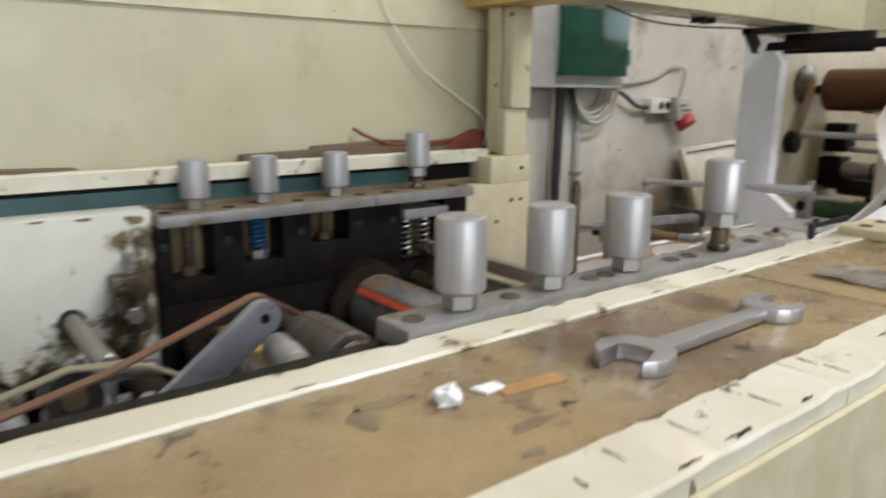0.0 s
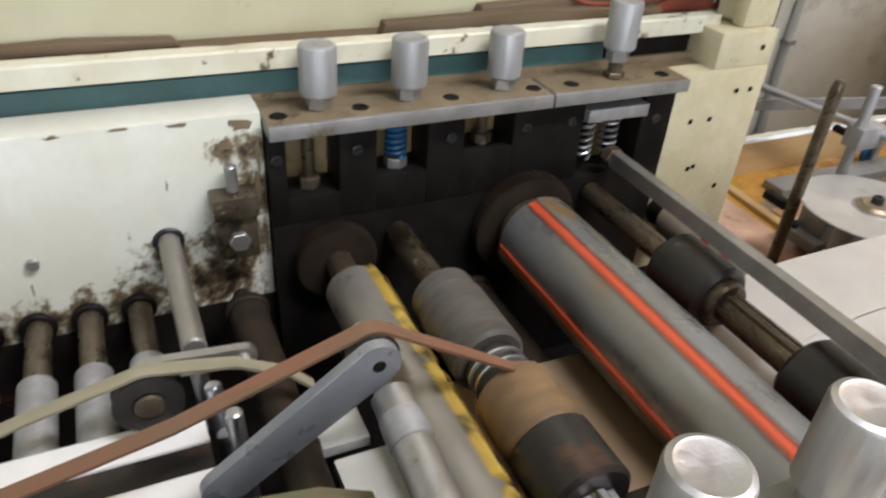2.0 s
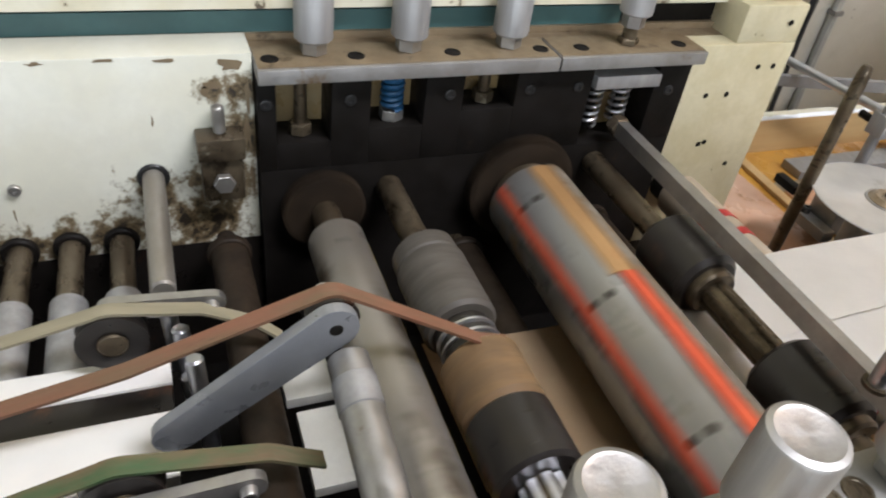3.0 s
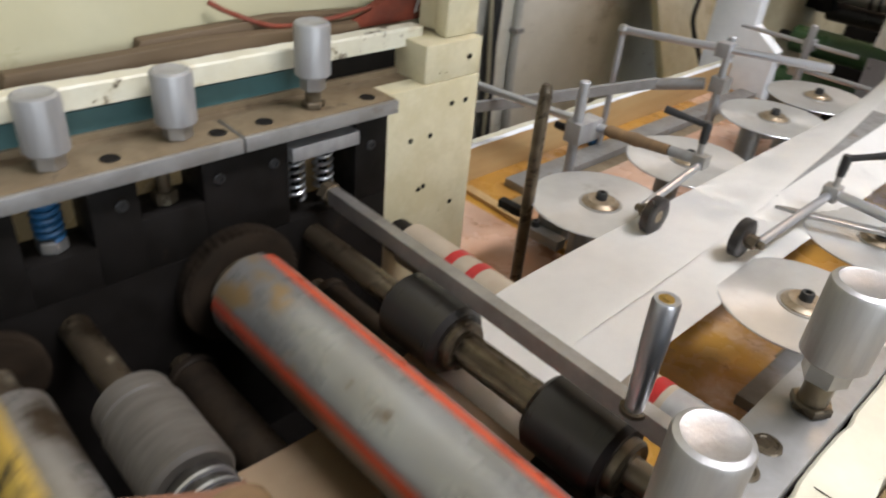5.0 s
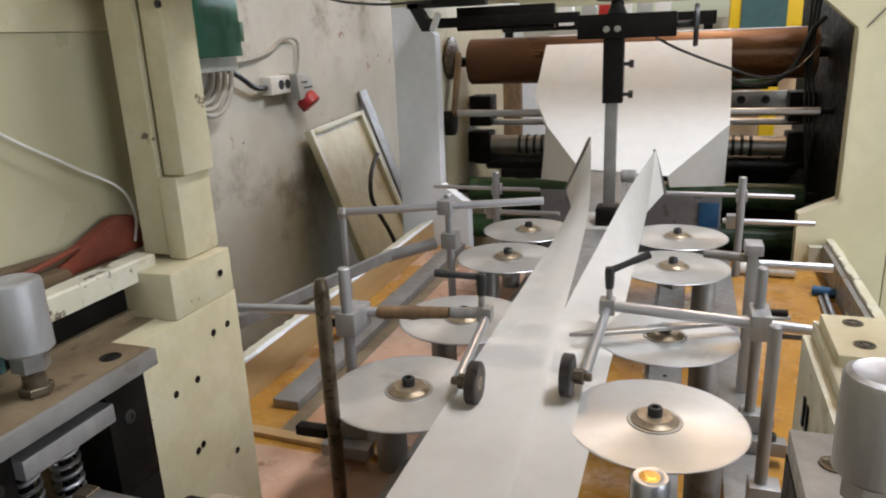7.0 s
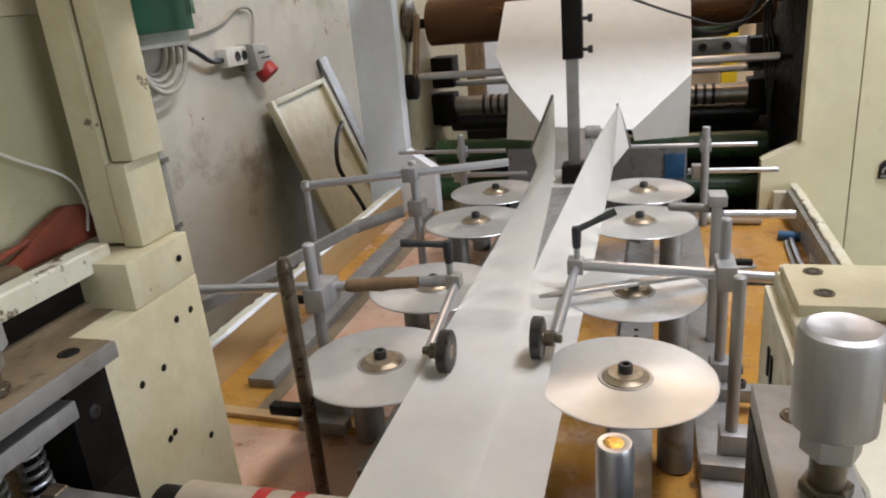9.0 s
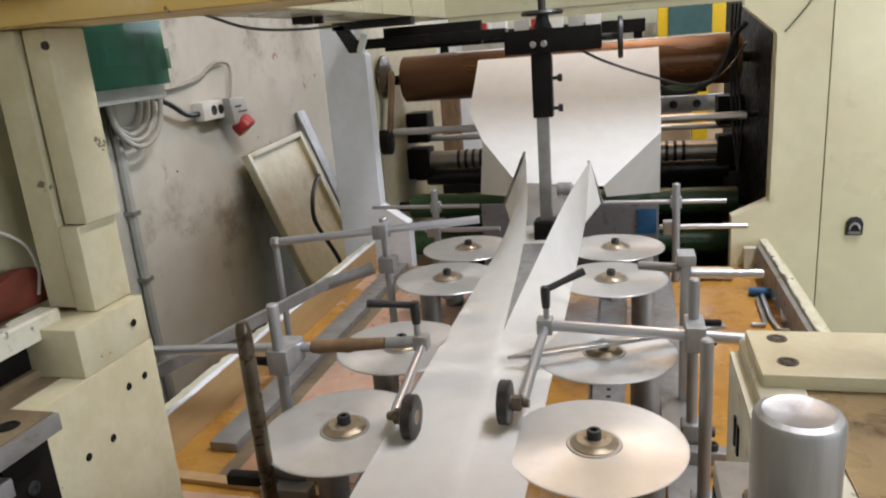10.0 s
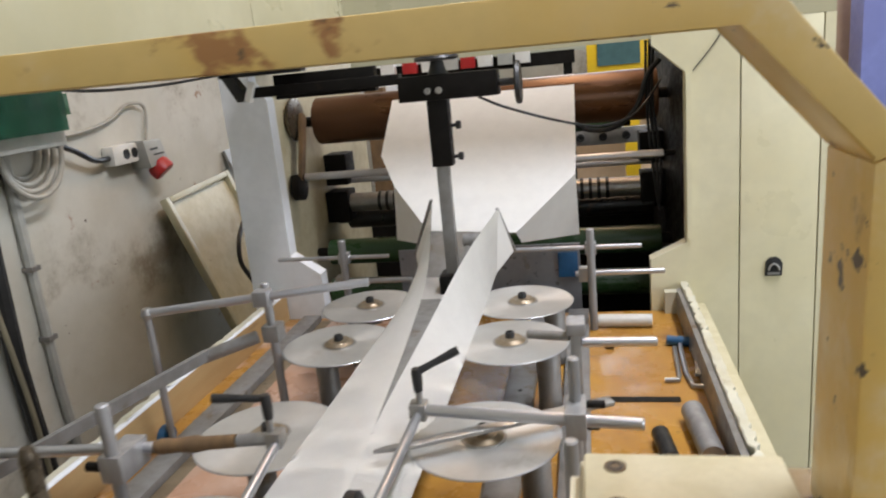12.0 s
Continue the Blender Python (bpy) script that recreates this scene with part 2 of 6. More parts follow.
    concrete=mat("concrete_floor", (0.12, 0.115, 0.105), (0.085, 0.08, 0.074), 0.7, scale=5, spots=(((0.04, 0.037, 0.034), 7, 0.60, 0.1),)),
    ceiling=mat("ceiling_paint", (0.36, 0.355, 0.33), (0.30, 0.295, 0.27), 0.8, scale=2),
    copper=mat("copper_roller", (0.13, 0.055, 0.02), (0.085, 0.038, 0.016), 0.36, 0.4, scale=5, stretch=(0.25, 1, 1), spots=(((0.055, 0.03, 0.017), 7, 0.55, 0.25),), bump=0.02),
    green_roll=mat("green_roller", (0.035, 0.085, 0.03), (0.025, 0.06, 0.022), 0.35, scale=14, stretch=(0.3, 1, 1)),
    cabinet=mat("cabinet_cream", (0.74, 0.69, 0.48), (0.68, 0.62, 0.40), 0.38, scale=4, spots=(((0.58, 0.50, 0.30), 5, 0.62, 0.2), (CHIP, 22, 0.75, 0.02), ((0.34, 0.27, 0.16), 60, 0.75, 0.02)), bump=0.03),
    film=mat("shiny_film", (0.50, 0.46, 0.39), (0.40, 0.35, 0.27), 0.08, scale=30, coat=1.0, spec=0.9, bump=0.1),
    body_steel=mat("grimy_body_steel", (0.32, 0.30, 0.27), (0.24, 0.215, 0.18), 0.38, 0.6, scale=24, stretch=(0.4, 1, 1), spots=(((0.40, 0.37, 0.31), 14, 0.58, 0.12), ((0.07, 0.05, 0.03), 26, 0.58, 0.08)), bump=0.2),
    teal=mat("teal_paint", (0.05, 0.12, 0.12), (0.035, 0.085, 0.085), 0.5, scale=14),
    blue=mat("blue_plastic", (0.02, 0.10, 0.22), (0.015, 0.07, 0.16), 0.4),
    blue_wall=mat("blue_post_paint", (0.22, 0.26, 0.58), (0.19, 0.22, 0.50), 0.5, scale=6),
    grey_plastic=mat("grey_plastic", (0.42, 0.42, 0.38), (0.36, 0.355, 0.32), 0.5, scale=20),
    white_plastic=mat("white_plastic", (0.74, 0.73, 0.68), (0.68, 0.66, 0.6), 0.4, scale=20),
    cable=mat("grey_cable", (0.42, 0.40, 0.34), (0.34, 0.32, 0.27), 0.5, scale=30),
    wood=mat("old_wood", (0.13, 0.085, 0.045), (0.09, 0.06, 0.03), 0.7, scale=20, stretch=(1, 0.15, 1)),
    blue_grey=mat("grey_enamel", (0.31, 0.32, 0.34), (0.25, 0.26, 0.275), 0.36, 0.45, scale=20, spots=(((0.16, 0.14, 0.12), 40, 0.72, 0.03),)),
    brass=mat("brass", (0.60, 0.40, 0.12), (0.5, 0.33, 0.1), 0.3, 1.0),
    dark_panel=mat("dark_green_door", (0.05, 0.13, 0.075), (0.035, 0.10, 0.055), 0.16, scale=14, bump=0.0, coat=0.5),
    door_glow=mat("machine_far", (0.45, 0.46, 0.46), (0.35, 0.36, 0.37), 0.5, scale=5),
)
glass = bpy.data.materials.new("green_clear_plastic")
glass.use_nodes = True
gb = glass.node_tree.nodes["Principled BSDF"]
gb.inputs["Base Color"].default_value = (0.06, 0.21, 0.135, 1)
gb.inputs["Roughness"].default_value, gb.inputs["Transmission Weight"].default_value, gb.inputs["IOR"].default_value = 0.12, 0.75, 1.3
M["green_clear"] = glass



def see_through(name, share):
    """Lets a share of the light through a thin sheet."""
    nt = M[name].node_tree
    n, l = nt.nodes, nt.links
    tr, mx = n.new("ShaderNodeBsdfTranslucent"), n.new("ShaderNodeMixShader")
    tr.inputs["Color"].default_value = (0.92, 0.90, 0.86, 1)
    mx.inputs[0].default_value = share
    l.new(n["Principled BSDF"].outputs[0], mx.inputs[1])
    l.new(tr.outputs[0], mx.inputs[2])
    l.new(mx.outputs[0], n["Material Output"].inputs["Surface"])


see_through("paper", 0.28)

# ---- mesh helpers ----
ORIGIN = {}


def thing(name, at=(0, 0, 0), label="", category="", group="", kind=""):
    ob = new(name)
    ob.empty_display_size = 0.02
    ob.location = at
    ORIGIN[ob] = Vector(at)
    return tagged(ob, label, category, group, kind)


def part(name, bm, material, parent=None, label="", smooth=35):
    """One bmesh, in world coordinates, as one mesh object under a thing or a part."""
    org = ORIGIN.get(parent, Vector((0, 0, 0)))
    bmesh.ops.translate(bm, verts=bm.verts, vec=-org)
    bmesh.ops.recalc_face_normals(bm, faces=bm.faces)
    me = bpy.data.meshes.new(name)
    bm.to_mesh(me)
    bm.free()
    me.shade_smooth()
    me.set_sharp_from_angle(angle=radians(smooth))
    me.materials.append(M[material])
    ob = new(name, me)
    ORIGIN[ob] = org.copy()
    if parent:
        ob.parent = parent
    return tagged(ob, label)


def solo(name, bm, material, label, category, group="", kind=""):
    """A top-level thing that is one mesh; its origin lies at its middle."""
    vs = [v.co for v in bm.verts]
    mid = Vector([(min(v[i] for v in vs) + max(v[i] for v in vs)) / 2 for i in range(3)])
    bmesh.ops.translate(bm, verts=bm.verts, vec=-mid)
    ob = part(name, bm, material)
    ob.location = mid
    ORIGIN[ob] = mid
    return tagged(ob, label, category, group, kind)


def boxes(*specs, bevel=0.0):
    """Boxes (x0, y0, z0, x1, y1, z1) in one bmesh."""
    bm = bmesh.new()
    for x0, y0, z0, x1, y1, z1 in specs:
        t = bmesh.new()
        bmesh.ops.create_cube(t, size=1)
        for v in t.verts:
            v.co = Vector((x0 + (v.co.x + 0.5) * (x1 - x0), y0 + (v.co.y + 0.5) * (y1 - y0), z0 + (v.co.z + 0.5) * (z1 - z0)))
        if bevel:
            bmesh.ops.bevel(t, geom=t.edges[:], offset=bevel, segments=2, affect="EDGES", profile=0.6)
        join(bm, t)
    return bm


def join(bm, other, m=None):
    """Adds other, turned by m, to bm."""
    if m is not None:
        bmesh.ops.transform(other, matrix=m, verts=other.verts)
    table = {v: bm.verts.new(v.co) for v in other.verts}
    for f in other.faces:
        try:
            bm.faces.new([table[v] for v in f.verts])
        except ValueError:
            pass
    other.free()
    return bm


def frame_of(p, q):
    d = (Vector(q) - Vector(p)).normalized()
    return Matrix.Translation(p) @ d.to_track_quat("Z", "Y").to_matrix().to_4x4()


def lathe(profile, p=(0, 0, 0), q=(0, 0, 1), seg=28):
    """Turned body: profile of (radius, height) along the line from p towards q."""
    bm = bmesh.new()
    rings = []
    for r, h in profile:
        if r < 1e-6:
            rings.append([bm.verts.new((0, 0, h))])
        else:
            rings.append([bm.verts.new((r * math.cos(2 * math.pi * i / seg), r * math.sin(2 * math.pi * i / seg), h)) for i in range(seg)])
    for a, b in zip(rings, rings[1:]):
        for i in range(seg):
            j = (i + 1) % seg
            if len(a) == 1 and len(b) == 1:
                continue
            if len(a) == 1:
                bm.faces.new((a[0], b[i], b[j]))
            elif len(b) == 1:
                bm.faces.new((a[i], a[j], b[0]))
            else:
                bm.faces.new((a[i], a[j], b[j], b[i]))
    for ring in (rings[0], rings[-1]):
        if len(ring) > 1:
            bm.faces.new(ring)
    bmesh.ops.transform(bm, matrix=frame_of(p, q), verts=bm.verts)
    return bm


def rod(p, q, r, seg=16, edge=None):
    """Round bar from p to q with softened ends."""
    n = (Vector(q) - Vector(p)).length
    e = min(r * 0.25, 0.0015, n * 0.3) if edge is None else edge
    return lathe([(0, 0), (r - e, 0), (r, e), (r, n - e), (r - e, n), (0, n)], p, q, seg)


def pipe(points, r, seg=8, flat=None):
    """Tube, or flat band of (width along side, thickness) when flat is set, along a line of points."""
    bm = bmesh.new()
    pts = [Vector(p) for p in points]
    rings, up = [], None
    for i, p in enumerate(pts):
        d = (pts[min(i + 1, len(pts) - 1)] - pts[max(i - 1, 0)]).normalized()
        if up is None:
            up = Vector((1, 0, 0)) if abs(d.x) < 0.8 else Vector((0, 0, 1))
        up = (up - d * up.dot(d)).normalized()
        side = d.cross(up)
        if flat:
            w, h = flat[0] / 2, flat[1] / 2
            ring = [p + up * a * w + side * b * h for a, b in ((-1, -1), (1, -1), (1, 1), (-1, 1))]
        else:
            ring = [p + (up * math.cos(2 * math.pi * k / seg) + side * math.sin(2 * math.pi * k / seg)) * r for k in range(seg)]
        rings.append([bm.verts.new(v) for v in ring])
    for a, b in zip(rings, rings[1:]):
        for k in range(len(a)):
            j = (k + 1) % len(a)
            bm.faces.new((a[k], a[j], b[j], b[k]))
    bm.faces.new(rings[0]), bm.faces.new(rings[-1])
    return bm


def smooth_line(points, n=6):
    """Catmull-Rom line through points."""
    p = [Vector(v) for v in points]
    p = [2 * p[0] - p[1]] + p + [2 * p[-1] - p[-2]]
    out = []
    for i in range(1, len(p) - 2):
        for k in range(n):
            t = k / n
            out.append(0.5 * (2 * p[i] + (p[i + 1] - p[i - 1]) * t + (2 * p[i - 1] - 5 * p[i] + 4 * p[i + 1] - p[i + 2]) * t * t + (3 * p[i] - p[i - 1] - 3 * p[i + 1] + p[i + 2]) * t ** 3))
    return out + [p[-2]]


def prism(outline, axis, a, b, bevel=0.0):
    """Outline of 2D points pushed from a to b along an axis ('x': points are y, z; 'y': x, z; 'z': x, y)."""
    def at(u, v, w):
        return {"x": (w, u, v), "y": (u, w, v), "z": (u, v, w)}[axis]
    bm = bmesh.new()
    lo, hi = [bm.verts.new(at(u, v, a)) for u, v in outline], [bm.verts.new(at(u, v, b)) for u, v in outline]
    bm.faces.new(lo), bm.faces.new(hi)
    for i in range(len(lo)):
        j = (i + 1) % len(lo)
        bm.faces.new((lo[i], lo[j], hi[j], hi[i]))
    if bevel:
        bmesh.ops.bevel(bm, geom=bm.edges[:], offset=bevel, segments=2, affect="EDGES", profile=0.6)
    return bm


def ragged(x0, x1, y0, y1, z0, z1, step=0.011, amp=0.0009):
    """Long bar along y with worn, uneven edges."""
    n = max(2, int((y1 - y0) / step))
    bm = bmesh.new()
    rings = []
    for i in range(n + 1):
        y = y0 + (y1 - y0) * i / n
        e = [random.gauss(0, 0.35) * amp - (amp * 1.8 if random.random() < 0.10 else 0) for _ in range(4)]
        c = 0.0016
        ring = [(x0, z0), (x1, z0), (x1 + min(e[0], 0.0006), z1 - c), (x1 - c + e[0], z1 + min(e[2], 0) * 0.4), (x0 + c - e[1], z1 + min(e[3], 0) * 0.4), (x0 - min(e[1], 0.0006), z1 - c)]
        rings.append([bm.verts.new((u, y, w)) for u, w in ring])
    for a, b in zip(rings, rings[1:]):
        for k in range(6):
            bm.faces.new((a[k], a[(k + 1) % 6], b[(k + 1) % 6], b[k]))
    bm.faces.new(rings[0]), bm.faces.new(rings[-1])
    return bm


def hexagon(p, q, r, bore=0.0):
    return lathe([(0, 0), (r * 0.93, 0), (r, r * 0.07), (r, (Vector(q) - Vector(p)).length - r * 0.07), (r * 0.93, (Vector(q) - Vector(p)).length), (0, (Vector(q) - Vector(p)).length)], p, q, 6)


def socket_screw(p, q, r):
    """Cap screw head with its sunk hexagon."""
    h = (Vector(q) - Vector(p)).length
    return lathe([(0, 0), (r, 0), (r, h * 0.85), (r * 0.88, h), (r * 0.5, h), (r * 0.48, h * 0.4), (0, h * 0.4)], p, q, 16)

# ---- setting ----


def holed_wall(name, axis, a, b, u0, u1, h, hole):
    """Wall with one window opening; hole: (u0, z0, u1, z1)."""
    c, z0, d, z1 = hole
    spans = [(u0, 0, c, h), (d, 0, u1, h), (c, 0, d, z0), (c, z1, d, h)]
    bm = boxes(*[(a, p, q, b, r, s) if axis == "x" else (p, a, q, r, b, s) for p, q, r, s in spans])
    return tagged(part(name, bm, "plaster"), "stained white plaster wall of the workshop", "wall", kind="structure")


tagged(part("floor", boxes((-1.8, -3.2, -0.1, 3.7, 6.2, 0)), "concrete"), "grey oil-marked concrete workshop floor", "floor", kind="structure")
tagged(part("ceiling", boxes((-1.8, -3.2, 3.5, 3.7, 6.2, 3.6)), "ceiling"), "plain off-white workshop ceiling", "ceiling", kind="structure")
tagged(part("wall_west", boxes((-1.8, -3.2, 0, -1.62, 6.2, 3.5)), "plaster"), "dirty white plaster wall with rust stains", "wall", kind="structure")
holed_wall("wall_east", "x", 3.5, 3.65, -3.2, 6.2, 3.5, (-1.9, 1.0, 1.5, 2.5))
holed_wall("wall_south", "y", -3.15, -3.0, -1.62, 3.5, 3.5, (-1.1, 1.2, 2.3, 3.0))
holed_wall("wall_north", "y", 6.0, 6.15, -1.62, 3.5, 3.5, (-1.4, 1.3, 2.2, 3.0))

# ---- back side of the folding machine ----
frame_back = thing("side_frame", (-0.77, 0.2, 0), "cream painted machine side frame with oily dark bearing plate", "machine frame")
part("side_wall", boxes((-0.786, -1.6, 0.0, -0.745, 0.237, 1.0545), bevel=0.002), "side_wall", frame_back, "cream wall with grime at its holes")
# thin near-black sheet over the wall up to z 0.874
part("lower_wall", boxes((-0.7450, -1.6, 0.70, -0.7446, 0.237, 0.874)), "rubber", frame_back, "near-black lower wall")
part("lower_post", boxes((-0.80, 0.661, 0.0, -0.745, 0.793, 1.046), bevel=0.002), "cream", frame_back)
part("step_block", boxes((-0.80, 0.715, 1.046, -0.746, 0.793, 1.085), bevel=0.002), "cream", frame_back)
slots = ((0.253, 0.299, 0.976), (0.333, 0.382, 0.985), (0.418, 0.470, 0.997), (0.549, 0.622, 0.950))
bands, y = [(-0.775, 0.238, 0.0, -0.735, 0.660, 0.950)], 0.238
for y0, y1, z0 in slots:
    bands.append((-0.775, y, 0.9505, -0.735, y0, 1.037))
    if z0 > 0.951:
        bands.append((-0.775, y0, 0.9505, -0.7352, y1, z0))
    y = y1
bands.append((-0.775, y, 0.9505, -0.735, 0.660, 1.037))
for band in bands:
    part("bearing_plate", boxes(band, bevel=0.0006), "dark_steel", frame_back, "oily black steel bearing plate")
part("slot_backing", boxes((-0.80, 0.238, 0.94, -0.7755, 0.660, 1.036)), "board", frame_back)
part("ledge", boxes((-0.80, -1.6, 1.0, -0.7865, 0.735, 1.0525), (-0.7863, 0.2375, 1.0372, -0.7685, 0.735, 1.0465)), "oily_top", frame_back, "oil-stained ledge")
part("teal_strip", boxes((-0.81, -1.6, 1.0527, -0.790, 0.60, 1.0705)), "teal", frame_back, "teal painted strip")
# near-black strips stand in for the shade in the gap under the rail
part("shadow_strip", boxes((-0.82, -1.6, 1.0707, -0.797, 0.735, 1.0768), (-0.81, 0.603, 1.0527, -0.793, 0.735, 1.0705)), "dark_steel", frame_back)
part("rail", ragged(-0.796, -0.777, -0.6, 0.736, 1.077, 1.0945, 0.01, 0.0008), "frame_white", frame_back)
part("shelf", boxes((-0.834, -1.6, 1.080, -0.7962, 0.739, 1.088)), "wood", frame_back)
for y, z in ((0.05, 0.948), (0.155, 0.905), (-0.12, 0.95)):
    part("bolt", socket_screw((-0.746, y, z), (-0.741, y, z), 0.005), "steel", frame_back)
for y, z in ((0.70, 0.99), (0.727, 0.99), (0.715, 0.93), (0.722, 0.932), (0.71, 0.87), (0.755, 1.02), (0.775, 1.02), (0.765, 0.90), (0.775, 1.067)):
    part("hole", lathe([(0, 0), (0.0032, 0), (0.0026, 0.0006), (0, 0.0003)], (-0.7448, y, z), (-0.70, y, z), 10), "dark_steel", frame_back)
for y in (0.245, 0.315, 0.405, 0.484, 0.535, 0.64):
    part("bolt", socket_screw((-0.7355, y, 1.014 if y != 0.64 else 1.005), (-0.7335, y, 1.014 if y != 0.64 else 1.005), 0.005), "black", frame_back)
# clamp bracket bolted beside the bearing plate
part("bracket", boxes((-0.7445, 0.188, 0.972, -0.722, 0.226, 0.992), (-0.7445, 0.19, 0.93, -0.727, 0.224, 0.971), bevel=0.002), "shaft", frame_back)
part("stud", rod((-0.735, 0.207, 0.992), (-0.735, 0.207, 1.016), 0.005), "steel", frame_back)
part("nut", hexagon((-0.7265, 0.207, 0.95), (-0.72, 0.207, 0.95), 0.009), "steel", frame_back)

# chipped and oily patches at the top edge and beside the bearing plate


def wall_chip(y, z, sy, sz):
    pts = []
    for i in range(11):
        a = 2 * math.pi * i / 11
        r = random.choice((0.45, 0.7, 1.0)) * random.uniform(0.8, 1.2)
        pts.append((y + sy * r * math.cos(a), min(z + sz * r * math.sin(a), 1.0535)))
    return prism(pts, "x", -0.7449, -0.7446)


for y, z, sy, sz in ((0.222, 1.045, 0.016, 0.007), (0.232, 1.02, 0.004, 0.022), (0.231, 0.985, 0.004, 0.018), (0.205, 1.028, 0.013, 0.005), (0.20, 1.022, 0.005, 0.007), (0.172, 1.051, 0.010, 0.002), (0.13, 1.052, 0.013, 0.0016), (0.085, 1.051, 0.006, 0.0022), (0.02, 1.052, 0.012, 0.0014), (-0.06, 1.052, 0.016, 0.0014), (0.158, 1.0, 0.0012, 0.008), (0.192, 0.925, 0.006, 0.006), (0.181, 0.94, 0.004, 0.009), (0.233, 0.94, 0.003, 0.02), (0.045, 0.925, 0.0010, 0.010), (0.052, 0.907, 0.0012, 0.006)):
    part("grime_patch", wall_chip(y, z, sy, sz), "oily_top", frame_back)

# screws and springs in the slots


def spring(y, z0, z1, r, wire, turns, material, label):
    pts = [(-0.752 + r * math.cos(a), y + r * math.sin(a), z0 + (z1 - z0) * a / (2 * math.pi * turns)) for a in [2 * math.pi * turns * i / (turns * 14) for i in range(turns * 14 + 1)]]
    t = thing("spring", (-0.752, y, z0), label, "spring", "pressure springs")
    part("coil", pipe(pts, wire, 6), material, t)
    part("core", rod((-0.752, y, z0 - 0.004), (-0.752, y, z1 + 0.004), r * 0.5), "dark_steel", t)


spring(0.357, 0.996, 1.036, 0.0085, 0.0024, 7, "blue", "blue coil spring in a slot of the bearing plate")
spring(0.566, 0.964, 1.009, 0.0085, 0.0017, 6, "chrome", "bright steel coil spring under a pressure plate")
spring(0.597, 0.964, 1.009, 0.0085, 0.0017, 6, "chrome", "bright steel coil spring under a pressure plate")
tagged(solo("pressure_plate", boxes((-0.768, 0.549, 1.0135, -0.727, 0.621, 1.0265), bevel=0.001), "alu_old", "grey steel pressure plate over two springs", "plate"))
for y, z in ((0.276, 0.976), (0.445, 0.997)):
    t = thing("adjusting_screw", (-0.753, y, z), "oily steel adjusting screw with a nut in its slot", "screw", "adjusting screws")
    part("shank", rod((-0.753, y, z), (-0.753, y, 1.0365), 0.0055), "shaft", t)
    part("nut", hexagon((-0.753, y, z + 0.0005), (-0.753, y, z + 0.011), 0.010), "shaft", t)
part("nut", hexagon((-0.752, 0.357, 0.9855), (-0.752, 0.357, 0.9955), 0.011), "steel", frame_back)

bar_of = {}
for y0, y1 in ((0.238, 0.5015), (0.5035, 0.662)):
    t = bar_of[y0 > 0.4] = thing("clamp_bar", (-0.743, y0, 1.0372), "grey steel clamp bar stained brown on top", "bar", "clamp bars")
    part("bar", boxes((-0.768, y0, 1.0372, -0.722, y1, 1.0495), bevel=0.0008), "grey_steel", t)
    part("stain", boxes((-0.767, y0 + 0.001, 1.0496, -0.726, y1 - 0.001, 1.0502)), "oily_top", t, "oil-stained top")
    for y in ((0.25, 0.32, 0.405, 0.49) if y0 < 0.4 else (0.532, 0.64)):
        part("bolt_hole", lathe([(0, 0), (0.0075, 0), (0.007, 0.0006), (0.0055, 0.0007), (0.005, 0.0002), (0, 0.0002)], (-0.742, y, 1.0503), (-0.742, y, 2), 16), "dark_steel", t)


def knob(x, y, base, z0, top, dull, bar, r=0.0158):
    h = top - z0
    k = part("adjusting_knob", lathe([(0, 0), (r - 0.002, 0), (r, 0.002), (r, h - 0.0032), (r - 0.0008, h - 0.0012), (r - 0.0032, h), (r * 0.7, h - 0.0006), (0, h - 0.0008)], (0, 0, z0), (0, 0, 9), 40), "alu_old" if dull else "alu", bar, "dull aluminium knob" if dull else "bright turned aluminium knob")
    for v in k.data.vertices:
        v.co += ORIGIN[bar]
    k.location = Vector((x, y, 0)) - ORIGIN[bar]
    ORIGIN[k] = Vector((x, y, 0))
    part("neck", hexagon((x, y, max(base, z0 - 0.012)), (x, y, z0 - 0.0001), r * 0.72), "steel", k)
    if z0 - base > 0.013:
        part("stem", rod((x, y, base), (x, y, z0 - 0.0121), r * 0.45), "shaft", k)
        part("nut", hexagon((x, y, base + 0.0005), (x, y, base + 0.006), r * 0.66), "shaft", k)


for y in (0.287, 0.368, 0.462):
    knob(-0.752, y, 1.0503, 1.0615, 1.1045, True, bar_of[False])
knob(-0.748, 0.585, 1.0503, 1.079, 1.1255, True, bar_of[True], 0.0155)

# cover behind the rail and what lies on its shelf
cover = thing("machine_cover", (-0.89, 0, 1.09), "large cream sheet metal machine cover", "cover")
part("sheet", boxes((-0.87, -1.6, 0.9, -0.835, 0.80, 1.268)), "cream_clean", cover)
part("upper_sheet", boxes((-0.87, -1.6, 1.2685, -0.832, 0.80, 2.1)), "cream", cover, "stained upper sheet")
part("end_sheet", boxes((-0.8345, 0.796, 1.0, -0.801, 0.80, 1.6)), "cream_clean", cover)
for y0, y1, x, z, w in ((0.36, 0.68, -0.808, 1.0883, 0.016), (0.465, 0.72, -0.825, 1.0883, 0.022), (0.02, 0.19, -0.822, 1.0883, 0.009)):
    solo("wood_stick", prism([(y0, z), (y0 + 0.004, z + w * 0.8), ((y0 + y1) / 2, z + w), (y1 - 0.006, z + w * 0.7), (y1, z)], "x", x - 0.007, x + 0.007, 0.0015), "wood", "dark brown wooden stick lying on the rail", "stick", "sticks on the rail")
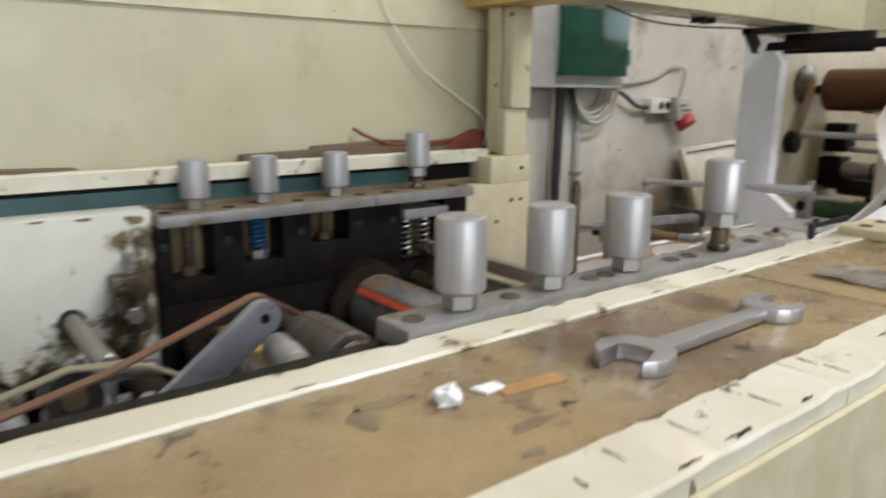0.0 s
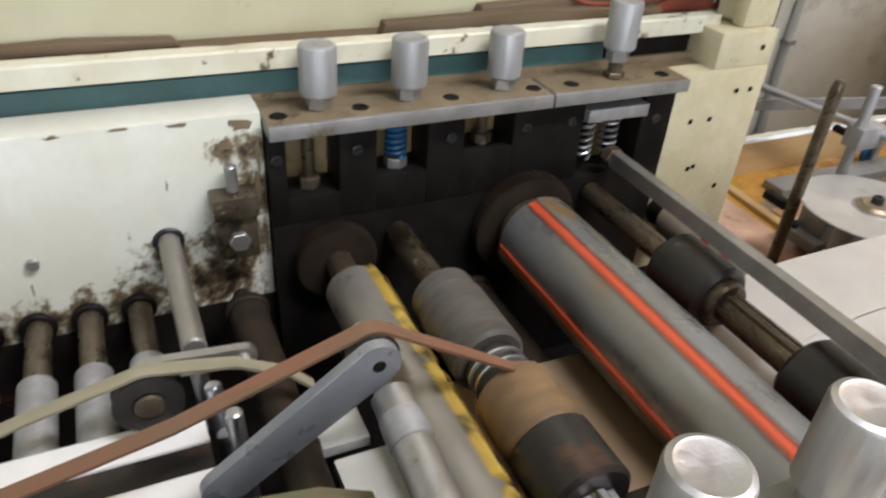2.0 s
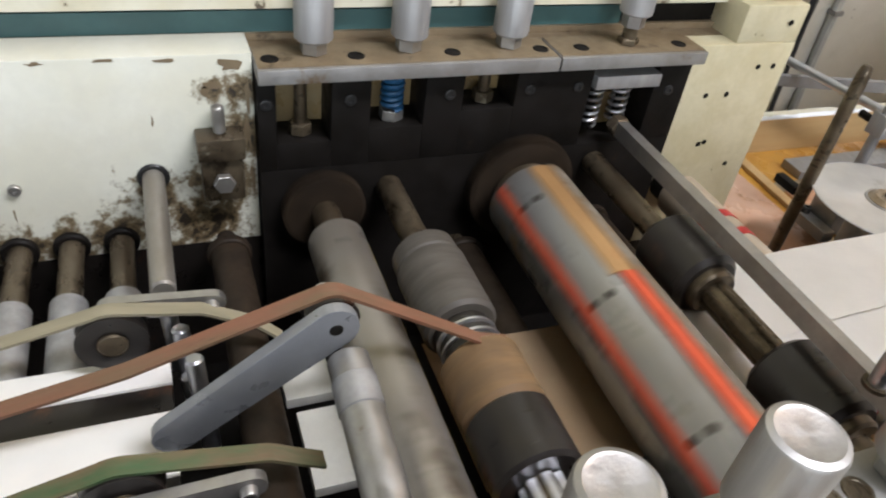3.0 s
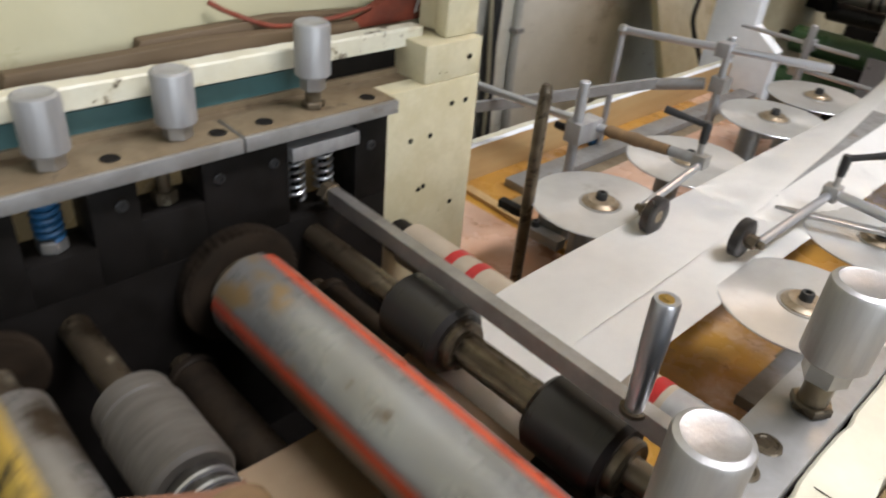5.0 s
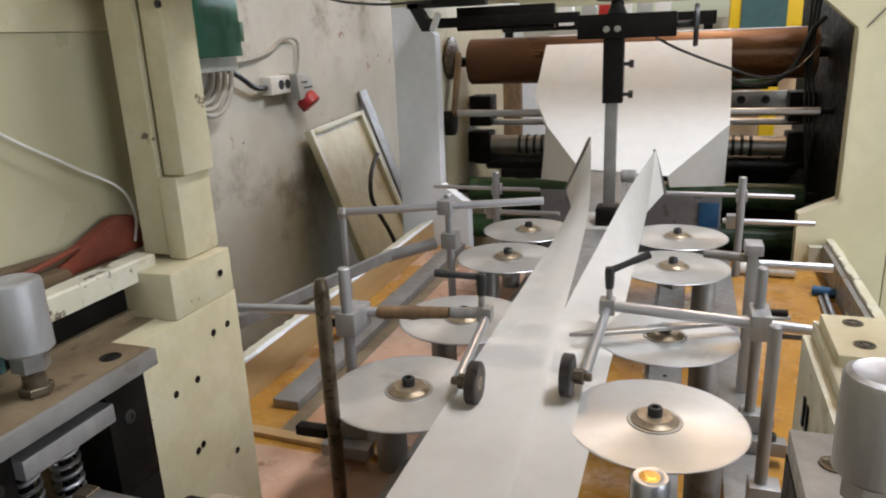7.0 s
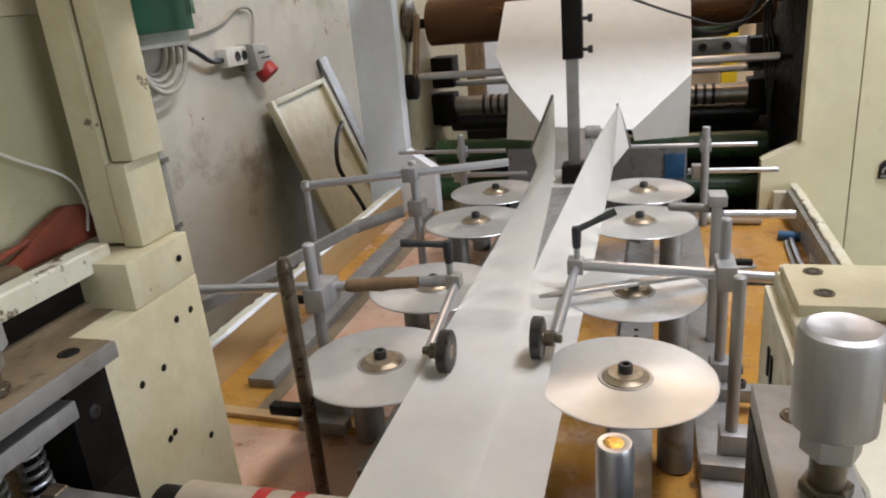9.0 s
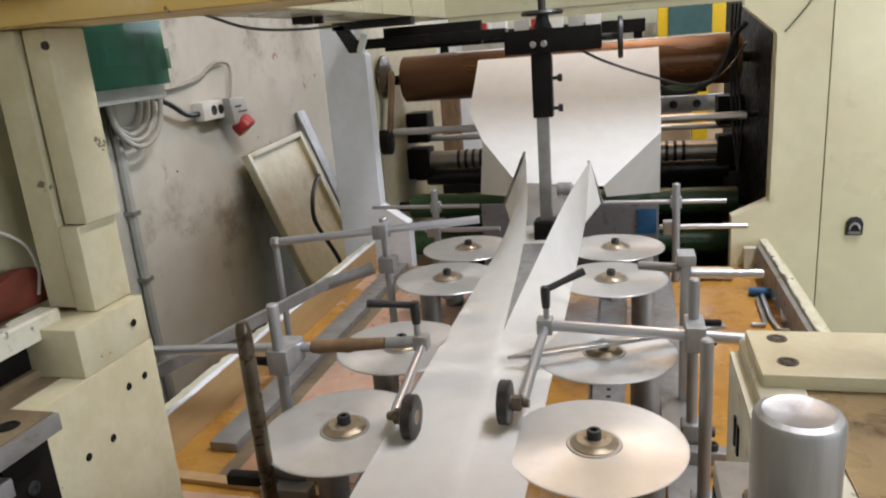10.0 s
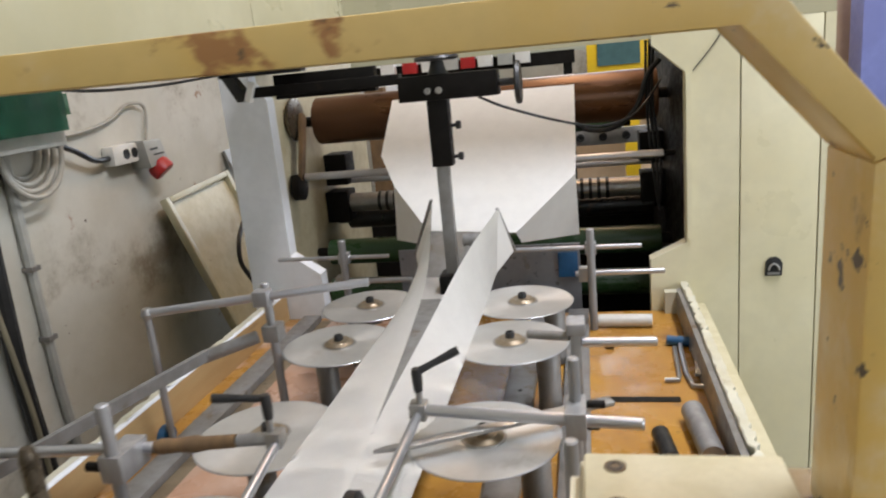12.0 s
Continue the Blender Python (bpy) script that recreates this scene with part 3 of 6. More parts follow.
solo("red_cable", pipe(smooth_line([(-0.828, 0.535, 1.127), (-0.824, 0.555, 1.116), (-0.812, 0.59, 1.104), (-0.808, 0.64, 1.1045), (-0.815, 0.70, 1.108)]), 0.0022), "rag", "thin red cable curling off the rail", "cable")
solo("red_rag", prism([(0.65, 1.0883), (0.685, 1.100), (0.72, 1.113), (0.745, 1.122), (0.765, 1.118), (0.775, 1.0883)], "x", -0.826, -0.815, 0.003), "rag", "crumpled dull red strip behind the rail", "strip")
solo("white_wire", pipe(smooth_line([(-0.828, 0.575, 1.32), (-0.828, 0.596, 1.275), (-0.826, 0.646, 1.213), (-0.822, 0.71, 1.171), (-0.818, 0.755, 1.143), (-0.815, 0.764, 1.118), (-0.814, 0.758, 1.0965)]), 0.0012), "white_plastic", "thin white wire hanging before the cover", "wire")

# ---- portal over the machine ----
portal = thing("portal_frame", (-0.78, 0.76, 1.046), "cream and amber painted portal frame with chipped paint", "frame")
part("upper_post", boxes((-0.772, 0.756, 1.1545, -0.752, 0.795, 1.297), bevel=0.0015), "cream", portal)
part("middle_post", boxes((-0.775, 0.751, 1.0855, -0.757, 0.794, 1.1535), bevel=0.0015), "cream", portal)
part("post_side", boxes((-0.80, 0.752, 1.0885, -0.7755, 0.79, 1.297)), "cream", portal)
part("cross_beam", prism([(-0.86, 1.2980), (-0.203, 1.2965), (-0.153, 1.2365), (-0.137, 1.2425), (-0.197, 1.3155), (-0.86, 1.3155)], "y", 0.735, 0.795, 0.0015), "yellow_frame", portal, "amber cross beam with chamfered corner")
part("leg", prism([(-0.155, 1.0467), (-0.153, 1.2360), (-0.137, 1.2420), (-0.137, 1.0467)], "y", 0.7352, 0.7948, 0.0012), "yellow_frame", portal)
part("leg_side", boxes((-0.1365, 0.745, 1.0467, -0.10, 0.79, 1.225)), "cream", portal)
part("bolt", socket_screw((-0.7515, 0.752, 1.285), (-0.749, 0.752, 1.285), 0.003), "black", portal)
beam = thing("long_beam", (-0.76, 1.3, 1.3157), "cream sheet metal beam linking two frames", "beam")
part("box_section", boxes((-0.82, 0.70, 1.3158, -0.715, 1.399, 1.46), (-0.82, 1.401, 1.3158, -0.715, 1.7995, 1.46), bevel=0.001), "cream_clean", beam)
part("clip", boxes((-0.80, 1.26, 1.3060, -0.77, 1.268, 1.3157), (-0.80, 1.29, 1.3060, -0.77, 1.298, 1.3157)), "black", beam)
solo("black_wire", pipe(smooth_line([(-0.77, 0.98, 1.3145), (-0.78, 1.1, 1.300), (-0.79, 1.25, 1.299), (-0.80, 1.4, 1.305), (-0.82, 1.6, 1.3145)]), 0.0018), "black", "thin black wire slung under the long beam", "wire")

# ---- front beam ----
front = thing("front_beam", (-0.2, 0.3, 0), "cream painted front machine beam with oily board top", "machine frame")
part("beam_body", boxes((-0.275, -1.6, 0.2, -0.104, 0.822, 1.036)), "cream", front)
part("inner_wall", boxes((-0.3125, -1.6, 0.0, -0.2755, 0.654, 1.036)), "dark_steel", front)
part("end_wall", boxes((-0.285, 0.6545, 0.79, -0.2755, 0.822, 1.0355)), "frame_white", front)
part("top_board", boxes((-0.2505, -1.6, 1.0362, -0.1415, 0.5265, 1.0445), bevel=0.001), "board", front, "brown oil-stained board")
part("top_board", boxes((-0.2505, 0.5295, 1.0362, -0.1415, 0.822, 1.0445), bevel=0.001), "board", front, "brown oil-stained board")
part("inner_edging", ragged(-0.2790, -0.2515, -0.5, 0.822, 1.0362, 1.0465), "frame_white", front, "chipped white edging")
for y0, y1 in ((-1.6, 0.366), (0.3675, 0.820)):
    part("outer_edging", ragged(-0.1408, -0.1035, max(y0, -0.5), y1, 1.0362, 1.0465), "frame_white", front, "chipped white edging")
part("front_face", boxes((-0.1039, -1.6, 0.2, -0.1000, 0.822, 1.0355)), "cream", front)
for y in (0.703, 0.716, 0.765, 0.778):
    part("slot", boxes((-0.2866, y, 0.985, -0.2852, y + 0.005, 1.006)), "dark_steel", front)
plate = thing("front_plate", (-0.296, 0.44, 1.0365), "grey steel front bearing bar with sunk bolts", "bar")
part("bar", boxes((-0.3135, 0.238, 1.0365, -0.280, 0.655, 1.0502), bevel=0.001), "grey_steel", plate)
for y in (0.253, 0.33, 0.408, 0.425, 0.505, 0.528, 0.625):
    part("bolt", lathe([(0, 0), (0.0072, 0), (0.0068, 0.0008), (0.0052, 0.0009), (0.0048, 0.0002), (0, 0.0002)], (-0.297, y, 1.0503), (-0.297, y, 2), 18), "shaft", plate)
for y in (0.29, 0.368, 0.451):
    knob(-0.299, y, 1.0503, 1.0605, 1.1075, False, plate)
knob(-0.295, 0.569, 1.0503, 1.0825, 1.1265, False, plate)
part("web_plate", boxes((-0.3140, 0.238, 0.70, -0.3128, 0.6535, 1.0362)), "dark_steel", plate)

block = thing("end_plate", (-0.2, 0.8, 1.0447), "cream painted steel end plate with chipped edges", "plate")
part("plate", boxes((-0.276, 0.747, 1.0447, -0.164, 0.818, 1.0545), bevel=0.0015), "cream", block)
for x, y in ((-0.258, 0.766), (-0.258, 0.803)):
    part("ring", lathe([(0.004, 0), (0.0065, 0), (0.0065, 0.0006), (0.004, 0.0006)], (x, y, 1.0546), (x, y, 2), 18), "shaft", block)
    part("bolt", lathe([(0, 0), (0.0052, 0), (0.0048, 0.0009), (0.003, 0.001), (0.0026, 0.0002), (0, 0.0002)], (x, y, 1.0546), (x, y, 2), 16), "black", block)

# spanner on the front beam


def spanner():
    def head(cx, cy, ang, R, gap, flip):
        pts = []
        a0 = math.asin(gap / R)
        for i in range(15):
            a = a0 + (2 * math.pi - 2 * a0) * i / 14
            pts.append((R * math.cos(a), R * math.sin(a)))
        d = R * 0.25
        pts += [(-d + 0.003, -gap), (-d, -gap * 0.5), (-d, gap * 0.5), (-d + 0.003, gap)]
        c, s = math.cos(ang), math.sin(ang)
        return [(cx + c * u - s * v, cy + s * u + c * v) for u, v in pts]
    z0, z1 = 1.0447, 1.0535
    t = thing("spanner", (-0.18, 0.37, z0), "chromed double open-ended spanner lying on the beam", "spanner")
    part("jaw", prism(head(-0.184, 0.311, radians(-76), 0.0205, 0.0108, 1), "z", z0, z1, 0.0012), "chrome", t)
    part("jaw", prism(head(-0.184, 0.447, radians(84), 0.0190, 0.0090, 1), "z", z0, z1, 0.0012), "chrome", t)
    part("shank", prism([(-0.1900, 0.326), (-0.1765, 0.326), (-0.1775, 0.434), (-0.1885, 0.434)], "z", z0 + 0.0012, z1 - 0.0012, 0.0018), "chrome", t)


spanner()
crumple = lathe([(0, 0), (0.005, 0), (0.0078, 0.0015), (0.0074, 0.0035), (0.005, 0.006), (0.002, 0.0072), (0, 0.007)], (-0.205, 0.206, 1.0447), (-0.205, 0.206, 2), 11)
for v in crumple.verts:
    if v.co.z > 1.0455:
        v.co += Vector((random.gauss(0, 0.0014), random.gauss(0, 0.0014), random.gauss(0, 0.0007)))
solo("paper_scrap", crumple, "paper_scrap", "crumpled white paper scrap on the oily board", "scrap", "scraps on the board")
solo("paper_scrap", prism([(-0.209, 0.222), (-0.200, 0.225), (-0.201, 0.237), (-0.208, 0.236)], "z", 1.0447, 1.0465, 0.0005), "paper_scrap", "torn white paper scrap on the oily board", "scrap", "scraps on the board")


def paint_chip(x, y, z, sx, sy, radii=(0.25, 0.5, 0.8, 1.15)):
    """Thin flake-shaped patch of bare grimy metal or dried oil."""
    pts = []
    for i in range(13):
        a = 2 * math.pi * i / 13
        r = random.choice(radii) * random.uniform(0.8, 1.2)
        pts.append((x + sx * r * math.cos(a), y + sy * r * math.sin(a)))
    return prism(pts, "z", z, z + 0.0003)


for x, y, sx, sy in ((-0.131, 0.381, 0.007, 0.0016), (-0.118, 0.383, 0.007, 0.0014), (-0.108, 0.283, 0.003, 0.016), (-0.107, 0.24, 0.002, 0.012), (-0.108, 0.335, 0.0025, 0.010), (-0.138, 0.335, 0.002, 0.014), (-0.107, 0.17, 0.0018, 0.014), (-0.122, 0.20, 0.005, 0.0012), (-0.126, 0.265, 0.007, 0.0009), (-0.120, 0.318, 0.009, 0.0008), (-0.128, 0.225, 0.006, 0.0008), (-0.256, 0.524, 0.0025, 0.008), (-0.266, 0.525, 0.010, 0.0014), (-0.255, 0.43, 0.0018, 0.010), (-0.254, 0.60, 0.0018, 0.014), (-0.275, 0.35, 0.0018, 0.012), (-0.256, 0.29, 0.002, 0.006), (-0.275, 0.23, 0.0018, 0.010), (-0.255, 0.16, 0.0015, 0.012), (-0.268, 0.68, 0.006, 0.0012), (-0.256, 0.70, 0.002, 0.009), (-0.124, 0.46, 0.0018, 0.010), (-0.107, 0.50, 0.002, 0.012)):
    part("paint_chip", paint_chip(x, y, 1.0466, min(sx, 0.0075) * (0.5 if sy > sx else 1), sy * (0.75 if sy > sx else 0.45)), "gear", front)
for x, y, sx, sy in ((-0.213, 0.228, 0.007, 0.009), (-0.168, 0.222, 0.004, 0.014), (-0.15, 0.205, 0.003, 0.006), (-0.23, 0.29, 0.003, 0.002), (-0.237, 0.22, 0.003, 0.002), (-0.185, 0.275, 0.0025, 0.002), (-0.16, 0.36, 0.003, 0.004), (-0.215, 0.60, 0.004, 0.006), (-0.155, 0.47, 0.004, 0.0025), (-0.222, 0.183, 0.005, 0.016), (-0.212, 0.168, 0.010, 0.007), (-0.190, 0.236, 0.004, 0.010), (-0.180, 0.232, 0.008, 0.004), (-0.247, 0.36, 0.0015, 0.02), (-0.162, 0.30, 0.003, 0.010)):
    part("oil_stain", paint_chip(x, y, 1.0446, sx, sy, (0.75, 0.9, 1.05)), "oily_top", front)
film = bmesh.new()
rows = [[film.verts.new((-0.215 + 0.0075 * i + random.gauss(0, 0.001), 0.565 + 0.009 * j + random.gauss(0, 0.0015), 1.0452 + abs(random.gauss(0, 0.0022)))) for j in range(7)] for i in range(9)]
for p, q in zip(rows, rows[1:]):
    for k in range(6):
        film.faces.new((p[k], q[k], q[k + 1], p[k + 1]))
bmesh.ops.solidify(film, geom=film.faces[:], thickness=0.0003)
solo("plastic_film", film, "film", "crumpled shiny plastic film lying on the board", "plastic film")
solo("tape_strip", prism([(-0.203, 0.232), (-0.194, 0.231), (-0.190, 0.268), (-0.200, 0.270)], "z", 1.0447, 1.0453), "tape", "orange-brown strip of tape on the oily board", "tape")

# ---- rollers between the side frames (axes along x) ----
XB, XF = -0.7345, -0.3142   # inner faces of the bearing plates


def axle(name, y, z, label, group="rollers"):
    return thing(name, (-0.53, y, z), label, "roller", group)


def cylinder_x(x0, x1, y, z, r, e=0.0015, seg=32):
    return rod((x0, y, z), (x1, y, z), r, seg, e)


def gear(x0, x1, y, z, r, teeth):
    pts = []
    for i in range(teeth):
        for f, rr in ((0.0, r * 0.9), (0.3, r * 0.9), (0.4, r), (0.75, r)):
            a = 2 * math.pi * (i + f) / teeth
            pts.append((y + rr * math.cos(a), z + rr * math.sin(a)))
    return prism(pts, "x", x0, x1)


# plate drum with red edging
DY, DZ, DR = 0.490, 0.912, 0.0425
drum = axle("plate_drum", DY, DZ, "worn steel drum with clamped plates and red edge strips")
part("body", cylinder_x(-0.705, -0.352, DY, DZ, DR - 0.003), "drum_steel", drum)
part("shaft", cylinder_x(XB, XF, DY, DZ, 0.014), "shaft", drum)
part("gear", gear(-0.7335, -0.7205, DY, DZ, 0.056, 44), "gear", drum, "oily brown gear wheel")
part("collar", cylinder_x(-0.7185, -0.7055, DY, DZ, 0.033), "shaft", drum)


def arc_plate(a0, a1, r0, r1, x0, x1, n=10):
    """Curved plate on the drum, angles in degrees from up, towards -y."""
    out = [(DY - r1 * math.sin(radians(a0 + (a1 - a0) * i / n)), DZ + r1 * math.cos(radians(a0 + (a1 - a0) * i / n))) for i in range(n + 1)]
    inn = [(DY - r0 * math.sin(radians(a1 + (a0 - a1) * i / n)), DZ + r0 * math.cos(radians(a1 + (a0 - a1) * i / n))) for i in range(n + 1)]
    return prism(out + inn, "x", x0, x1)


part("plate", arc_plate(-45, 53, DR - 0.0028, DR, -0.703, -0.354), "drum", drum, "scuffed grey plate with brown residue")
part("bare_strip", arc_plate(55, 84, DR - 0.0029, DR - 0.0008, -0.70, -0.5455, 4), "drum_tan", drum, "bare brown strip")
part("red_strip", arc_plate(55, 74, DR - 0.0028, DR - 0.0004, -0.545, -0.354, 4), "red_strip", drum, "red edge strip")
part("red_strip", arc_plate(-58, -48, DR - 0.0028, DR - 0.0004, -0.70, -0.354, 4), "red_strip", drum, "red edge strip")
part("plate", arc_plate(142, 217, DR - 0.0028, DR, -0.703, -0.354), "drum_smooth", drum, "smooth grey plate with brown patches")
for a0 in (128, 220):
    part("red_strip", arc_plate(a0, a0 + 11, DR - 0.0028, DR - 0.0004, -0.70, -0.354, 4), "red_strip", drum, "red edge strip")
for x in (-0.66, -0.53, -0.40):
    for a0 in (100, 122):
        part("screw", lathe([(0, 0), (0.004, 0), (0.0036, 0.0008), (0.002, 0.0009), (0.0018, 0.0002), (0, 0.0002)], (x, DY - (DR - 0.003) * math.sin(radians(a0)), DZ + (DR - 0.003) * math.cos(radians(a0))), (x, DY - math.sin(radians(a0)), DZ + math.cos(radians(a0))), 12), "gear", drum)

# yellow knife shaft
KY, KZ = 0.292, 0.910
knife = axle("cutter_shaft", KY, KZ, "steel cutter shaft with grimy yellow clamp strips")
part("body", cylinder_x(-0.68, -0.352, KY, KZ, 0.0245), "body_steel", knife)
part("shaft", cylinder_x(XB, XF, KY, KZ, 0.013), "shaft", knife)
part("gear", gear(-0.7335, -0.7205, KY, KZ, 0.038, 34), "gear", knife)
for x0, x1 in ((-0.676, -0.560), (-0.548, -0.44), (-0.43, -0.355)):
    pl = part("clamp_strip", boxes((x0, KY - 0.0135, KZ + 0.0175, x1, KY + 0.0135, KZ + 0.0275), bevel=0.0015), "yellow", knife, "grimy yellow clamp strip")
    for x in (x0 + 0.015, x1 - 0.015):
        part("hole", lathe([(0, 0), (0.0036, 0), (0.003, 0.0006), (0, 0.0003)], (x, KY, KZ + 0.0276), (x, KY, 2), 12), "dark_steel", pl)

# rubber pull roller
RY, RZ = 0.354, 0.924
pull = axle("pull_roller", RY, RZ, "shaft with worn grey, tan and black rubber sleeves")
part("shaft", cylinder_x(XB, XF, RY, RZ, 0.012), "shaft", pull)
part("sleeve", cylinder_x(-0.630, -0.612, RY, RZ, 0.0275), "rubber_grey", pull)
part("sleeve", cylinder_x(-0.6115, -0.540, RY, RZ, 0.0292, 0.003), "rubber_grey", pull)
part("groove", cylinder_x(-0.5395, -0.508, RY, RZ, 0.0215), "rubber", pull)
for x in (-0.531, -0.521):
    part("ring", lathe([(0.021, 0), (0.0235, 0.001), (0.0235, 0.003), (0.021, 0.004)], (x, RY, RZ), (1, RY, RZ), 28), "chrome", pull)
part("sleeve", cylinder_x(-0.5075, -0.456, RY, RZ, 0.0302, 0.004), "rubber_tan", pull, "tan rubber sleeve")
part("sleeve", cylinder_x(-0.4555, -0.405, RY, RZ, 0.0305, 0.003), "rubber", pull, "black rubber sleeve")
for i in range(8):
    a = 2 * math.pi * i / 8
    part("spline", boxes((-0.404, RY - 0.0025 + 0.0125 * math.cos(a), RZ - 0.0025 + 0.0125 * math.sin(a), -0.338, RY + 0.0025 + 0.0125 * math.cos(a), RZ + 0.0025 + 0.0125 * math.sin(a))), "chrome", pull)

# pressure rollers
SY, SZ = 0.572, 0.930
press = axle("pressure_rollers", SY, SZ, "splined shaft carrying two black rubber pressure rollers")
part("shaft", cylinder_x(XB, XF, SY, SZ, 0.0115), "shaft", press)
for x0 in (-0.600, -0.446):
    sl = part("sleeve", cylinder_x(x0, x0 + 0.066, SY, SZ, 0.0305, 0.0045), "rubber", press, "black rubber roller")
    part("hub", lathe([(0.0118, 0), (0.0215, 0), (0.0215, 0.006), (0.0195, 0.0085), (0.0118, 0.0085)], (x0 + 0.0661, SY, SZ), (1, SY, SZ), 28), "shaft", sl)
for i in range(6):
    a = 2 * math.pi * i / 6
    part("spline", boxes((-0.525, SY - 0.002 + 0.0115 * math.cos(a), SZ - 0.002 + 0.0115 * math.sin(a), -0.45, SY + 0.002 + 0.0115 * math.cos(a), SZ + 0.002 + 0.0115 * math.sin(a))), "shaft", press)
bar = thing("stretcher_bar", (-0.53, 0.588, 0.975), "worn flat steel stretcher bar across the machine", "bar")
part("bar", pipe([(XB, 0.588, 0.972), (-0.5, 0.577, 0.977), (XF, 0.566, 0.982)], 0.006, 4, (0.0155, 0.011)), "steel", bar)
part("end_nut", hexagon((XB, 0.588, 0.972), (XB + 0.012, 0.588, 0.972), 0.011), "shaft", bar)
pin = thing("upright_pin", (-0.379, 0.565, 0.986), "polished steel pin with brass top on the stretcher bar", "pin")
part("shank", lathe([(0, 0), (0.006, 0), (0.0066, 0.012), (0.0082, 0.05), (0.0082, 0.080), (0.0074, 0.082), (0.0052, 0.082), (0, 0.0805)], (-0.379, 0.565, 0.987), (-0.3795, 0.565, 2), 24), "chrome", pin)
part("collar", lathe([(0, 0), (0.009, 0), (0.009, 0.003), (0, 0.003)], (-0.379, 0.565, 0.984), (-0.379, 0.565, 2), 20), "shaft", pin)
part("cap", lathe([(0, 0), (0.005, 0), (0.0046, 0.0012), (0, 0.0015)], (-0.3795, 0.565, 1.0678), (-0.3795, 0.565, 2), 16), "brass", pin)

# banded guide roller under the web
GY, GZ = 0.686, 0.884
guide = axle("guide_roller", GY, GZ, "dirty beige guide roller with red bands under the paper web")
part("tube", cylinder_x(-0.72, -0.345, GY, GZ, 0.0245), "roller_beige", guide)
part("end_sleeve", cylinder_x(-0.404, -0.346, GY, GZ, 0.0248, 0.001), "alu_old", guide)
for x in (-0.655, -0.625, -0.455, -0.420):
    part("band", cylinder_x(x, x + 0.011, GY, GZ, 0.0252, 0.0003), "red", guide, "red band")
part("end", cylinder_x(-0.7445, -0.7205, GY, GZ, 0.019), "dark_steel", guide)
part("shaft", cylinder_x(-0.7205, -0.3145, GY, GZ, 0.009), "steel", guide)

# ---- delivery side: small rollers, arms, pulleys and belts ----
for i, y in enumerate((-0.155, -0.116, -0.077, -0.037, 0.002, 0.041, 0.080, 0.119)):
    t = axle("delivery_roller", y, 0.888, "small steel roller with a pale worn sleeve", "delivery rollers")
    part("shaft", cylinder_x(-0.7445, -0.3145, y, 0.888, 0.0098), "shaft", t)
    part("ring", cylinder_x(-0.7445, -0.738, y, 0.888, 0.0145), "dark_steel", t)
    part("sleeve", cylinder_x(-0.668, -0.345, y, 0.888, 0.0138), "alu_old", t, "pale metal sleeve")
t = axle("tie_bar", 0.152, 0.949, "bright steel tie bar in an oily hole", "tie bars")
part("bar", cylinder_x(-0.7445, -0.60, 0.152, 0.949, 0.0088), "body_steel", t)
part("washer", cylinder_x(-0.7448, -0.742, 0.152, 0.949, 0.013), "black", t)
t = axle("lower_roller", 0.205, 0.885, "dark oily lower roller", "lower rollers")
part("tube", cylinder_x(-0.715, -0.335, 0.205, 0.885, 0.016), "gear", t)
part("journal", cylinder_x(-0.7345, -0.3145, 0.205, 0.885, 0.016 * 0.55), "gear", t)
for x in (-0.7145, -0.345):
    part("collar", cylinder_x(x, x + 0.009, 0.205, 0.885, 0.016 + 0.003), "gear", t)
t = axle("lower_roller", 0.43, 0.845, "dark oily lower roller", "lower rollers")
part("tube", cylinder_x(-0.715, -0.335, 0.43, 0.845, 0.02), "gear", t)
part("journal", cylinder_x(-0.7345, -0.3145, 0.43, 0.845, 0.02 * 0.55), "shaft", t)
for x in (-0.7145, -0.345):
    part("collar", cylinder_x(x, x + 0.009, 0.43, 0.845, 0.02 + 0.003), "gear", t)
t = axle("lower_roller", 0.573, 0.868, "dark oily lower roller", "lower rollers")
part("tube", cylinder_x(-0.715, -0.335, 0.573, 0.868, 0.018), "gear", t)
part("journal", cylinder_x(-0.7345, -0.3145, 0.573, 0.868, 0.018 * 0.55), "shaft", t)
for x in (-0.7145, -0.345):
    part("collar", cylinder_x(x, x + 0.009, 0.573, 0.868, 0.018 + 0.003), "gear", t)

arm = thing("belt_tensioner", (-0.49, 0.245, 1.0), "grey enamelled tension arm with a black pulley", "tensioner")


def link(y0, z0, y1, z1, r0, r1, x0, x1, bevel=0.0008):
    d = math.atan2(z1 - z0, y1 - y0)
    pts = [(y0 + r0 * math.cos(d + math.pi / 2 + math.pi * i / 10), z0 + r0 * math.sin(d + math.pi / 2 + math.pi * i / 10)) for i in range(11)]
    pts += [(y1 + r1 * math.cos(d - math.pi / 2 + math.pi * i / 10), z1 + r1 * math.sin(d - math.pi / 2 + math.pi * i / 10)) for i in range(11)]
    return prism(pts, "x", x0, x1, bevel)


